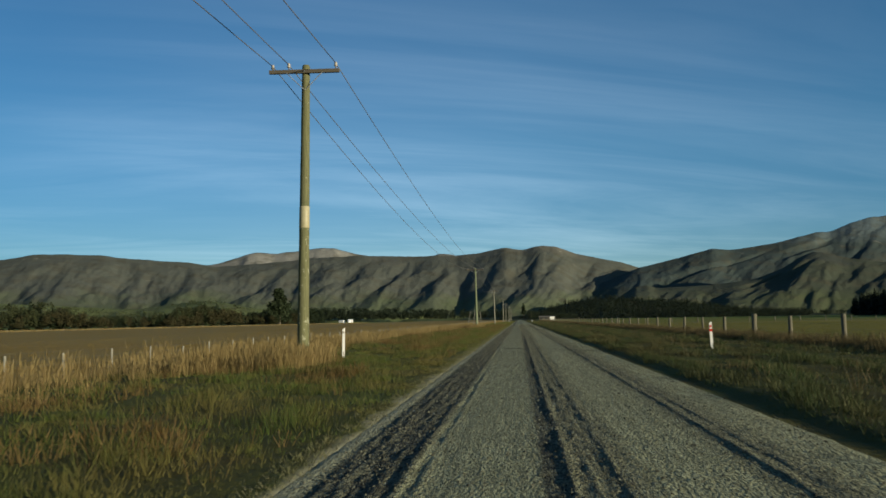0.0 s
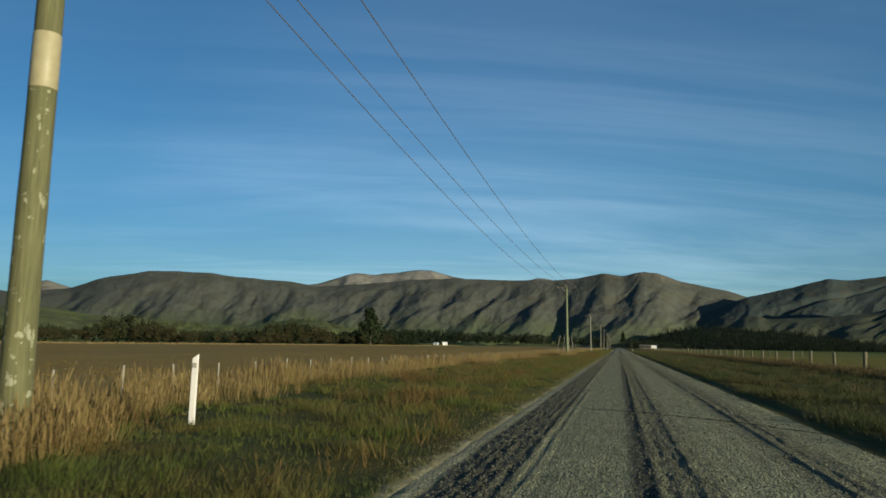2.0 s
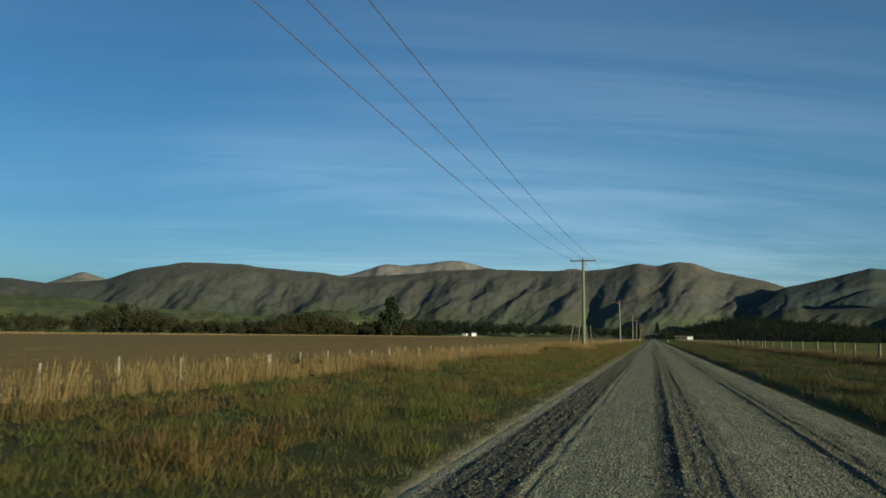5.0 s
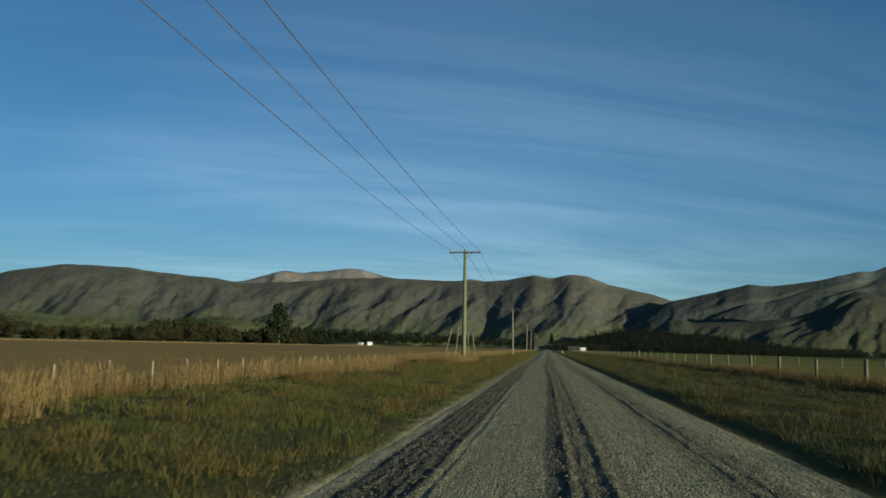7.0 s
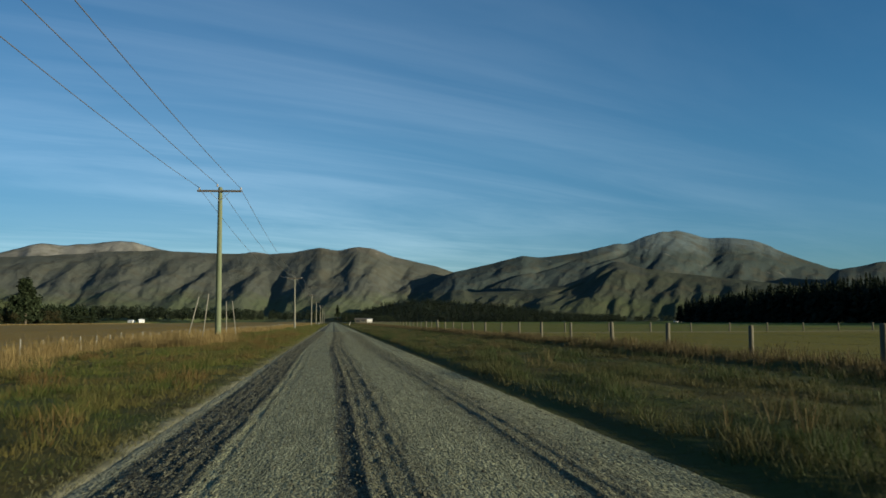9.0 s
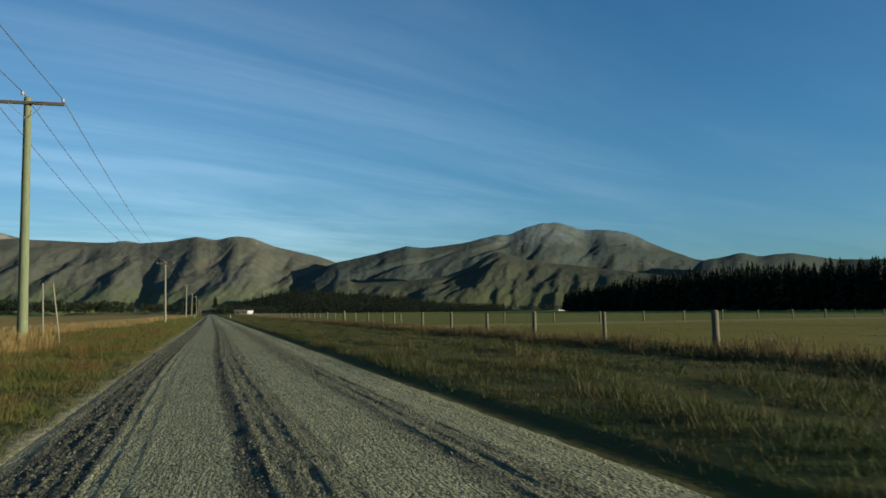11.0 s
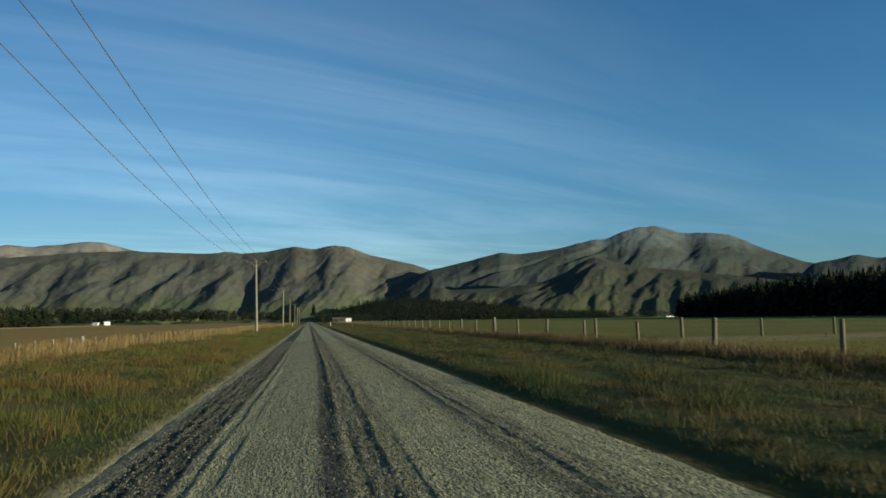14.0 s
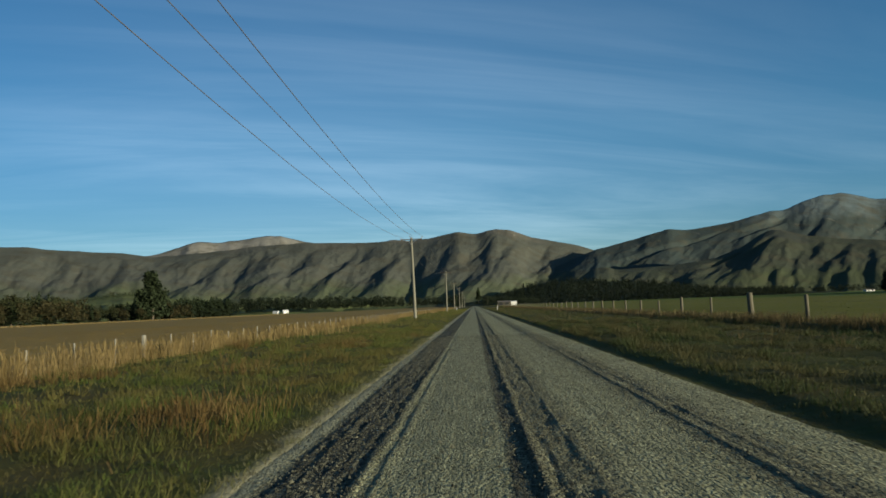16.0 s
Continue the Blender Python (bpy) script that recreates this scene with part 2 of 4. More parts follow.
def mountain_material(name, low, mid, high, low_top, high_from):
    mat, n = material(name)
    at = n.place()
    x, y, z = n.split(at)
    patch = n.noise(at, 0.004, 6, 0.6)
    fine = n.noise(at, 0.03, 8, 0.68)
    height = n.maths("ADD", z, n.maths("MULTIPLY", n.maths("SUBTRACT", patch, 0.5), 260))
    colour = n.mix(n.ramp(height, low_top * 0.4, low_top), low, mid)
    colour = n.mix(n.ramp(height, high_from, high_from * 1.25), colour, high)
    scrub = n.noise(at, 0.011, 5, 0.62)
    colour = n.mix(n.ramp(scrub, 0.48, 0.66, 0, 0.55), colour, (0.062, 0.054, 0.036))
    colour = n.mix(n.ramp(fine, 0.40, 0.62, 0, 0.35), colour, n.mix(0.5, colour, (0.05, 0.055, 0.03)))
    # scree runs down the slopes in a few pale streaks
    chutes = n.noise(n.scaled(at, 1.0, 0.30, 0.10), 0.034, 4, 0.6, 0.6)
    few = n.ramp(n.noise(at, 0.0035, 2), 0.50, 0.62)
    streaks = n.maths("MULTIPLY", n.maths("MULTIPLY", n.ramp(chutes, 0.62, 0.72, 0, 0.55), few), n.ramp(z, 120, 260))
    colour = n.mix(streaks, colour, (0.27, 0.25, 0.21))
    n.surface(colour, 0.95, n.bump(fine, 0.8, 7.0), specular=0.05)
    return mat


def plain_material(name, a, b, scale=6.0, rough=0.8, relief=0.3, depth=0.01, stretch=(1, 1, 1), metallic=0.0):
    mat, n = material(name)
    at = n.scaled(n.local(), *stretch)
    grain = n.noise(at, scale, 6, 0.65)
    colour = n.mix(n.ramp(grain, 0.32, 0.68), a, b)
    colour = n.mix(n.ramp(n.noise(at, scale * 0.15, 3), 0.4, 0.65, 0, 0.5), colour, n.mix(0.5, a, b))
    n.surface(colour, rough, n.bump(grain, relief, depth), metallic=metallic, specular=0.3)
    return mat


def pole_material(name, a, b, lichen):
    mat, n = material(name)
    at = n.local()
    grain = n.noise(n.scaled(at, 1, 1, 0.05), 30, 6, 0.7)
    colour = n.mix(n.ramp(grain, 0.3, 0.7), a, b)
    blotch = n.noise(n.scaled(at, 1, 1, 0.6), 7, 4, 0.6)
    z = n.split(at)[2]
    low = n.ramp(z, 1.0, 6.0, 0.0, 0.10)
    colour = n.mix(n.maths("MULTIPLY", n.maths("GREATER_THAN", n.maths("SUBTRACT", blotch, low), 0.585), 0.75), colour, lichen)
    crack = n.ramp(n.noise(n.scaled(at, 1, 1, 0.02), 60, 4), 0.36, 0.42)
    colour = n.mix(crack, n.mix(0.6, colour, (0.05, 0.045, 0.03)), colour)
    n.surface(colour, 0.85, n.bump(grain, 0.6, 0.012), specular=0.2)
    return mat


GROUND = ground_material()
GRAVEL, STONE = gravel_material(), gravel_material(True)
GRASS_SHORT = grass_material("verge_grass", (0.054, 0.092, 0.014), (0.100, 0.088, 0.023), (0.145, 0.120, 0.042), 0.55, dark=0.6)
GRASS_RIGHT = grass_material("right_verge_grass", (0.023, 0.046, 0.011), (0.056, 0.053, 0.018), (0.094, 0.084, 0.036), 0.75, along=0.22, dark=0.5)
GRASS_TALL = grass_material("dry_tall_grass", (0.205, 0.150, 0.056), (0.255, 0.190, 0.076), (0.130, 0.083, 0.034), 0.7)
GRASS_BROWN = grass_material("brown_tall_grass", (0.085, 0.066, 0.028), (0.130, 0.100, 0.045), (0.050, 0.038, 0.017), 0.7)
GRASS_RUST = grass_material("rusty_seeding_grass", (0.108, 0.066, 0.020), (0.150, 0.104, 0.036), (0.075, 0.046, 0.017), 0.9)
EDGE_GRASS = grass_material("dusty_edge_grass", (0.13, 0.125, 0.060), (0.17, 0.155, 0.085), (0.07, 0.085, 0.025), 1.2)
STUBBLE = grass_material("stubble", (0.140, 0.092, 0.020), (0.152, 0.102, 0.026), (0.132, 0.087, 0.020), 0.05, 0.2)
PASTURE = grass_material("pasture_grass", (0.112, 0.104, 0.014), (0.140, 0.120, 0.021), (0.116, 0.104, 0.017), 0.05, 0.3)
PASTURE_GREEN = grass_material("green_pasture_grass", (0.080, 0.098, 0.014), (0.096, 0.108, 0.017), (0.10, 0.104, 0.018), 0.04, 0.3)
PINE = leaf_material("pine_needles", (0.012, 0.020, 0.009), (0.030, 0.042, 0.018))
# darker needle copy: the plantation's shaded side is put into the colour
PINE_FAR_SHADED = leaf_material("far_shaded_pine_needles", (0.008, 0.013, 0.007), (0.019, 0.027, 0.013))
LEAF = leaf_material("dark_leaves", (0.013, 0.019, 0.008), (0.038, 0.042, 0.016))
LEAF_AUTUMN = leaf_material("dull_autumn_leaves", (0.020, 0.021, 0.009), (0.046, 0.038, 0.015))
BARK = plain_material("bark", (0.05, 0.04, 0.03), (0.11, 0.09, 0.065), 12, 0.9, 0.8, 0.03, (1, 1, 0.3))
POLE_OLD = pole_material("old_pole_timber", (0.062, 0.066, 0.030), (0.135, 0.133, 0.066), (0.27, 0.275, 0.19))
POLE_NEW = pole_material("treated_pole_timber", (0.100, 0.122, 0.070), (0.145, 0.168, 0.100), (0.17, 0.185, 0.125))
POLE_GREY = pole_material("grey_pole_timber", (0.13, 0.127, 0.098), (0.20, 0.195, 0.155), (0.27, 0.265, 0.22))
ARM_WOOD = plain_material("weathered_arm_timber", (0.045, 0.038, 0.028), (0.095, 0.080, 0.058), 20, 0.85, 0.5, 0.006, (0.1, 1, 1))
POST_WOOD = plain_material("grey_post_timber", (0.068, 0.062, 0.042), (0.125, 0.114, 0.080), 18, 0.9, 0.6, 0.01, (1, 1, 0.15))
STAKE_WOOD = plain_material("pale_stake_timber", (0.15, 0.142, 0.112), (0.23, 0.22, 0.18), 14, 0.85, 0.4, 0.006, (1, 1, 0.15))
MARKER_WHITE = plain_material("white_marker_plastic", (0.52, 0.51, 0.48), (0.64, 0.63, 0.60), 9, 0.5, 0.1, 0.002)
RED = plain_material("red_reflector", (0.35, 0.03, 0.02), (0.45, 0.05, 0.03), 30, 0.3, 0.05, 0.001)
PORCELAIN = plain_material("porcelain", (0.24, 0.22, 0.19), (0.34, 0.31, 0.27), 20, 0.25, 0.05, 0.001)
TIN = plain_material("pale_tin_band", (0.23, 0.205, 0.12), (0.30, 0.27, 0.165), 8, 0.5, 0.1, 0.002)
STEEL = plain_material("galvanised_steel", (0.35, 0.35, 0.34), (0.48, 0.48, 0.47), 25, 0.45, 0.1, 0.002, metallic=0.8)
WIRE = plain_material("dull_wire", (0.075, 0.07, 0.06), (0.12, 0.115, 0.10), 5, 0.6, 0.0, 0.001)
CROSS_LINE = plain_material("dark_cross_line", (0.020, 0.019, 0.017), (0.040, 0.038, 0.033), 9, 0.7, 0.1, 0.002)
WALL_WHITE = plain_material("white_painted_wall", (0.62, 0.61, 0.58), (0.72, 0.71, 0.68), 1.5, 0.7, 0.1, 0.01)
WALL_BROWN = plain_material("brown_boarded_wall", (0.048, 0.042, 0.032), (0.080, 0.070, 0.052), 2, 0.85, 0.3, 0.02, (3, 3, 0.2))
ROOF_BROWN = plain_material("brown_iron_roof", (0.11, 0.092, 0.068), (0.16, 0.135, 0.10), 3, 0.6, 0.2, 0.02)
ROOF_PALE = plain_material("pale_iron_roof", (0.62, 0.62, 0.60), (0.74, 0.74, 0.72), 2, 0.5, 0.2, 0.02)
DARK_GLASS = plain_material("dark_window_glass", (0.02, 0.022, 0.025), (0.035, 0.038, 0.04), 2, 0.1, 0.0, 0.001)

# ---- building helpers ----
def link_mesh(name, verts, faces, mat, smooth=False):
    """One mesh object from arrays of places and of equal-sided faces."""
    verts, faces = np.asarray(verts, np.float32), np.asarray(faces, np.int32)
    me = bpy.data.meshes.new(name)
    sides = faces.shape[1]
    me.vertices.add(len(verts))
    me.vertices.foreach_set("co", verts.ravel())
    me.loops.add(faces.size)
    me.loops.foreach_set("vertex_index", faces.ravel())
    me.polygons.add(len(faces))
    me.polygons.foreach_set("loop_start", np.arange(0, faces.size, sides, dtype=np.int32))
    me.polygons.foreach_set("use_smooth", np.full(len(faces), smooth))
    me.update(calc_edges=True)
    me.materials.append(mat)
    return new(name, me)


def thing(name, label, category, m=None, group="", kind=""):
    ob = new(name)
    ob.matrix_basis = m or Matrix()
    return tagged(ob, label, category, group, kind)


def part(name, bm, mat, parent, label="", smooth=False):
    me = bpy.data.meshes.new(name)
    bm.to_mesh(me)
    bm.free()
    me.materials.append(mat)
    for p in me.polygons:
        p.use_smooth = smooth
    ob = new(name, me)
    ob.parent = parent
    return tagged(ob, label)


def bm_box(size, at=(0, 0, 0), bevel=0.0, turn=None):
    bm = bmesh.new()
    bmesh.ops.create_cube(bm, size=1, matrix=Matrix.Translation(at) @ (turn or Matrix()) @ Matrix.Diagonal((*size, 1)))
    if bevel:
        bmesh.ops.bevel(bm, geom=bm.edges[:], offset=bevel, segments=2, affect="EDGES", profile=0.7)
    return bm


def bm_lathe(rings, sides=14, wobble=0.0, seed=0):
    """A solid turned about z from (radius, height) rings."""
    r = random.Random(seed)
    bm = bmesh.new()
    loops = []
    for radius, height in rings:
        loops.append([bm.verts.new((radius * (1 + r.uniform(-wobble, wobble)) * math.cos(a), radius * (1 + r.uniform(-wobble, wobble)) * math.sin(a), height))
                      for a in (2 * math.pi * i / sides for i in range(sides))])
    for lo, hi in zip(loops, loops[1:]):
        for i in range(sides):
            bm.faces.new((lo[i], lo[(i + 1) % sides], hi[(i + 1) % sides], hi[i]))
    bm.faces.new(loops[0][::-1]), bm.faces.new(loops[-1])
    return bm


def bm_tube(points, radius, sides=5):
    bm = bmesh.new()
    points = [Vector(p) for p in points]
    rings = []
    for i, p in enumerate(points):
        d = (points[min(i + 1, len(points) - 1)] - points[max(i - 1, 0)]).normalized()
        s = d.cross(Vector((0, 0, 1)) if abs(d.z) < 0.9 else Vector((1, 0, 0))).normalized()
        u = s.cross(d)
        rings.append([bm.verts.new(p + radius * (math.cos(a) * s + math.sin(a) * u)) for a in (2 * math.pi * k / sides for k in range(sides))])
    for lo, hi in zip(rings, rings[1:]):
        for k in range(sides):
            bm.faces.new((lo[k], lo[(k + 1) % sides], hi[(k + 1) % sides], hi[k]))
    bm.faces.new(rings[0][::-1]), bm.faces.new(rings[-1])
    return bm


TABLE = np.random.default_rng(11).random((256, 256)) * 2 * math.pi


def perlin(x, y):
    """Gradient noise of two arrays, about -0.7 to 0.7."""
    xi, yi = np.floor(x).astype(int), np.floor(y).astype(int)
    xf, yf = x - xi, y - yi

    def corner(i, j):
        a = TABLE[(xi + i) & 255, (yi + j) & 255]
        return np.cos(a) * (xf - i) + np.sin(a) * (yf - j)

    u, v = xf ** 3 * (xf * (xf * 6 - 15) + 10), yf ** 3 * (yf * (yf * 6 - 15) + 10)
    return (corner(0, 0) * (1 - u) + corner(1, 0) * u) * (1 - v) + (corner(0, 1) * (1 - u) + corner(1, 1) * u) * v


def fractal(x, y, octaves=4):
    return sum(perlin(x * 2 ** k + 17.3 * k, y * 2 ** k + 5.1 * k) / 2 ** k for k in range(octaves))


# ---- the ground: one sheet, with the road's bed sunk into it ----
ROAD_L, ROAD_R = -1.72, 3.12


def ground_z(x, y):
    x, y = np.asarray(x, float), np.asarray(y, float)
    left = np.interp(x, [-400, -60, -14, -11, -6, -2.8, -2.3, -1.98, -1.84, -1.74], [-0.3, -0.3, -0.28, -0.2, -0.05, -0.01, -0.01, 0.0, -0.01, -0.06])
    right = np.interp(x, [3.12, 3.28, 3.45, 3.70, 4.2, 5.0, 7, 11.7, 12.2, 13.0, 14.0, 16, 60, 400], [-0.03, -0.05, -0.03, 0.02, 0.045, 0.06, 0.055, 0.0, 0.13, 0.16, 0.14, 0.06, 0.0, 0.0])
    z = np.where(x < 0.7, left, right)
    z = np.where((x > ROAD_L) & (x < ROAD_R), -0.12, z)
    near = np.clip(1 - np.abs(x) / 60, 0, 1)
    off = np.clip(np.maximum(ROAD_L - 0.2 - x, x - ROAD_R - 0.6) / 1.2, 0, 1)
    tussocks = np.where(x > 3, 0.09 * perlin(x * 0.9 + 31, y * 0.55), 0.0)
    return z + near * off * (tussocks * np.clip((14 - x) / 2, 0, 1) + 0.10 * perlin(x * 0.45, y * 0.45) + 0.05 * perlin(x * 1.3 + 9, y * 1.1))


def build_ground():
    x = np.unique(np.concatenate([np.linspace(-16, -1.8, 48), np.linspace(3.6, 18, 60), np.array([-1.98, -1.91, -1.84, -1.77, -1.74, -1.71, 0.7, 3.26, 3.4, 3.5, 3.13, 3.2, 3.25, 3.3, 3.36, 3.42, 3.5, 3.56, 3.62, 3.7, 3.8]),
                                  -np.geomspace(16, 6000, 40), np.geomspace(18, 6000, 40)]))
    y = np.unique(np.concatenate([np.arange(-12, 200, 1.1), np.geomspace(200, 6000, 90), -np.geomspace(12, 1500, 14)]))
    gx, gy = np.meshgrid(x, y)
    v = np.stack([gx, gy, ground_z(gx, gy)], -1).reshape(-1, 3)
    i = (np.arange(len(y) - 1)[:, None] * len(x) + np.arange(len(x) - 1)[None, :]).ravel()
    ob = link_mesh("ground", v, np.stack([i, i + 1, i + 1 + len(x), i + len(x)], -1), GROUND, True)
    tagged(ob, "flat farmland with grass verges, brown stubble and pasture", "ground", kind="structure")


build_ground()

# ---- the gravel road with its windrows of loose stones ----


def track_shift(y):
    """The wheel tracks swing to one side on a short stretch."""
    return -0.19 * np.clip((y - 92) / 17, 0, 1) * np.clip((138 - y) / 20, 0, 1)


def road_z(x, y):
    x, y = np.asarray(x, float), np.asarray(y, float)
    drift = track_shift(y) + 0.03 * perlin(y * 0.3, y * 0 + 8.1)

    def ridge(centre, width, height, seed):
        tall = height * (0.85 + 0.55 * perlin(y * 0.11, y * 0 + seed) + 0.55 * perlin(y * 0.7, y * 0 + seed + 3) + 0.55 * perlin(y * 3.3, y * 0 + seed + 6) + 0.3 * perlin(y * 9.0 + 20 * x, y * 0 + seed + 2))
        off = x - centre - drift - 0.03 * perlin(y * 1.3, y * 0 + seed + 9)
        # the side towards the bare track is steep, the other one spills out
        return np.clip(tall, 0.15 * height, None) * np.exp(-(off / np.where(off < 0, 0.55 * width, 1.6 * width)) ** 2)

    crown = 0.03 - 0.008 * (x - 0.7) ** 2
    z = crown + ridge(-1.54, 0.05, 0.010, 27.5) + ridge(-1.40, 0.04, 0.012, 24.5) + ridge(-1.25, 0.04, 0.011, 21.5) + ridge(-1.12, 0.04, 0.010, 14.5) + ridge(-0.96, 0.05, 0.015, 11.5)
    z += ridge(-0.80, 0.04, 0.008, 1.5) + ridge(-0.60, 0.04, 0.005, 71.5) + ridge(-0.42, 0.03, 0.004, 75.5)
    z += ridge(0.36, 0.05, 0.018, 33.5) + ridge(0.53, 0.05, 0.007, 37.5) + ridge(0.74, 0.05, 0.012, 41.5) + ridge(0.95, 0.04, 0.005, 45.5) + ridge(1.25, 0.04, 0.003, 47.5)
    z += ridge(2.00, 0.05, 0.014, 51.5) + ridge(2.20, 0.05, 0.009, 61.5) + ridge(2.42, 0.04, 0.006, 64.5) + ridge(2.80, 0.04, 0.004, 66.5)
    x = x - track_shift(y) * (x < 2.6)
    loose = np.exp(-((x + 1.28) / 0.36) ** 2) + 0.8 * np.exp(-((x - 0.55) / 0.32) ** 2) + 0.6 * np.exp(-((x - 2.25) / 0.30) ** 2)
    z += (0.004 + 0.009 * loose) * perlin(x * 7.1, y * 3.6) + (0.004 + 0.016 * loose) * perlin(x * 17.3, y * 8.7)
    x = x + track_shift(y) * (x < 2.6)
    z += (0.024 + 0.016 * perlin(y * 0.8, y * 0 + 5) + 0.012 * perlin(y * 4.1, x * 9)) * np.exp(-((x + 1.76 + 0.04 * perlin(y * 0.6, y * 0 + 1)) / 0.11) ** 2)
    edge = np.minimum(x - ROAD_L, ROAD_R + 0.15 - x)
    return z - np.where(x < 0, 0.012, 0.06) * np.clip(1 - edge / 0.25, 0, 1) ** 2


def build_road():
    x = np.linspace(ROAD_L - 0.12, ROAD_R + 0.22, 62)
    x = np.unique(np.round(np.concatenate([x] + [c + np.linspace(-0.10, 0.12, 10) for c in (-1.54, -1.40, -1.25, -1.10, -0.96, -0.8, 0.36, 0.53, 0.74, 2.0, 2.2)]), 3))
    y = np.unique(np.concatenate([np.arange(-8, 165, 0.24), np.arange(165, 200, 0.35), np.geomspace(200, 1400, 160)]))
    gx, gy = np.meshgrid(x, y)
    v = np.stack([gx + 0.06 * np.where((x < ROAD_L + 0.1) | (x > ROAD_R), 1, 0)[None, :] * perlin(gy * 1.7, gx * 0 + 2), gy, road_z(gx, gy)], -1).reshape(-1, 3)
    i = (np.arange(len(y) - 1)[:, None] * len(x) + np.arange(len(x) - 1)[None, :]).ravel()
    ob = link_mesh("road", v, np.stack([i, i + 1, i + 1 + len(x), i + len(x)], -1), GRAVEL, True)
    tagged(ob, "straight grey gravel road with wheel tracks and loose windrows", "road", kind="structure")


build_road()

# ---- mountains: ridges seen all round the plain, each falling towards it in spurs ----
EYE = (0.0, 70.0)


def blurred(a, sigma):
    k = np.exp(-0.5 * (np.arange(-6, 7) / sigma) ** 2)
    k /= k.sum()
    for axis in (0, 1):
        pad = [(6, 6) if axis == i else (0, 0) for i in (0, 1)]
        b = np.pad(a, pad, mode="edge")
        a = sum(w * np.take(b, np.arange(i, i + a.shape[axis]), axis) for i, w in enumerate(k))
    return a


def soft_min(a, b, k):
    h = np.clip(0.5 + 0.5 * (b - a) / k, 0, 1)
    return b + (a - b) * h - k * h * (1 - h)


def build_range(name, skyline, ridge_at, toe_at, mat, label, rows=130, step=0.12, seed=0.0, rough=0.06, bow=1.0, gullies=(), ravines=0, deep=14.0, lean=1.6, wall=0.30, rounding=3.0, grain=1.0, folds=1.0):
    """A mountain face between its foot and its crest. gullies: bearing and elevation of head and mouth, and depth in metres;
    ravines: how many smaller ones furrow the face, leaning the same way."""
    r = np.random.default_rng(int(seed * 10))
    az = np.array([a for a, _ in skyline], float)
    el = np.array([e for _, e in skyline], float)
    th = np.arange(az[0], az[-1] + step, step)
    tan_el = np.tan(np.radians(np.interp(th, az, el)))
    tan_el = np.convolve(np.pad(tan_el, 3, mode="edge"), np.array([1, 2, 3, 4, 3, 2, 1]) / 16.0, "valid")
    tan_el = tan_el * (1 + 0.010 * fractal(th * 0.9 + seed, th * 0 + seed + 2, 4))
    crest = np.interp(th, *ridge_at) if isinstance(ridge_at, tuple) else np.full(len(th), float(ridge_at))
    crest = crest + 60 * fractal(th * 0.15 + seed, th * 0 + seed)
    toe = np.interp(th, *toe_at) if isinstance(toe_at, tuple) else np.full(len(th), float(toe_at))
    toe = toe + 160 * fractal(th * 0.12 + seed + 5, th * 0 + seed)
    u = np.linspace(0, 1, rows)
    T, U = np.meshgrid(th, u)
    R = np.minimum(toe[None, :] + (crest - toe)[None, :] * U, 4820)
    H = crest * tan_el
    bumps = fractal(T * 0.22 + seed, U * 1.8 + seed, 3)
    smooth = H[None, :] * U ** bow * (1 + rough * bumps * (1.3 - U))
    Z = smooth.copy()
    metres = math.radians(1.0) * R

    def height_of(bearing, elevation):
        k = int(np.clip(np.searchsorted(th, bearing), 0, len(th) - 1))
        return float(np.interp(math.tan(math.radians(elevation)), np.maximum.accumulate(smooth[:, k] / R[:, k]), u))

    def furrow(a_head, u_head, a_mouth, u_mouth, depth, side, wide, soft, base):
        """Cut one valley: a winding floor with straight flanks."""
        t = (u - u_mouth) / max(u_head - u_mouth, 0.05)
        winding = 0.07 * (a_head - a_mouth + 0.6) * np.sin(5.2 * t + depth) + 0.05 * np.sin(13.0 * t + 2 * depth)
        middle = a_mouth + (a_head - a_mouth) * t + winding
        cut = depth * np.interp(t, [-0.9, -0.4, 0.0, 0.3, 0.6, 0.85, 1.0, 1.10], [0.1, 0.5, 0.85, 1.0, 0.8, 0.42, 0.1, -0.3])
        live = np.where((t > -0.9) & (t < 1.10))[0]
        reach = (abs(depth) / side * 2.1 + 60) / 45.0
        c0 = max(int((min(a_head, a_mouth, middle[live].min()) - reach - th[0]) / step), 0)
        c1 = min(int((max(a_head, a_mouth, middle[live].max()) + reach - th[0]) / step) + 1, len(th))
        if c1 - c0 < 3 or not len(live):
            return
        box = np.ix_(live, np.arange(c0, c1))
        off = (T[box] - middle[live, None]) * metres[box]
        if base:
            Z[box] = soft_min(Z[box], smooth[box] - cut[live, None] + side * np.where(off < 0, 0.50, 1.15) * (np.sqrt(off ** 2 + wide ** 2) - wide), soft)
        else:
            off = np.where(off < 0, 0.50, 1.15) * np.abs(off)
            Z[box] -= np.clip(cut[live, None], 0, None) * np.clip(1 - off * side / max(depth, 1.0), 0, 1)

    for a0, e0, a1, e1, depth in gullies:
        furrow(a0, min(height_of(a0, e0) + 0.04, 0.88), a1, height_of(a1, e1), depth * 0.47, wall, 4.0, rounding, True)
    for k in range(ravines):
        head = r.uniform(0.35, 0.95)
        long_ = r.uniform(0.18, 0.42) * (1.2 - 0.5 * head)
        a0 = r.uniform(th[0], th[-1])
        size = deep * r.uniform(0.4, 1.0) ** 2.2
        furrow(a0, head, a0 - lean * long_ * r.uniform(0.2, 1.8), head - long_, size, wall * r.uniform(0.7, 1.0), 4.0, rounding * 0.5, False)
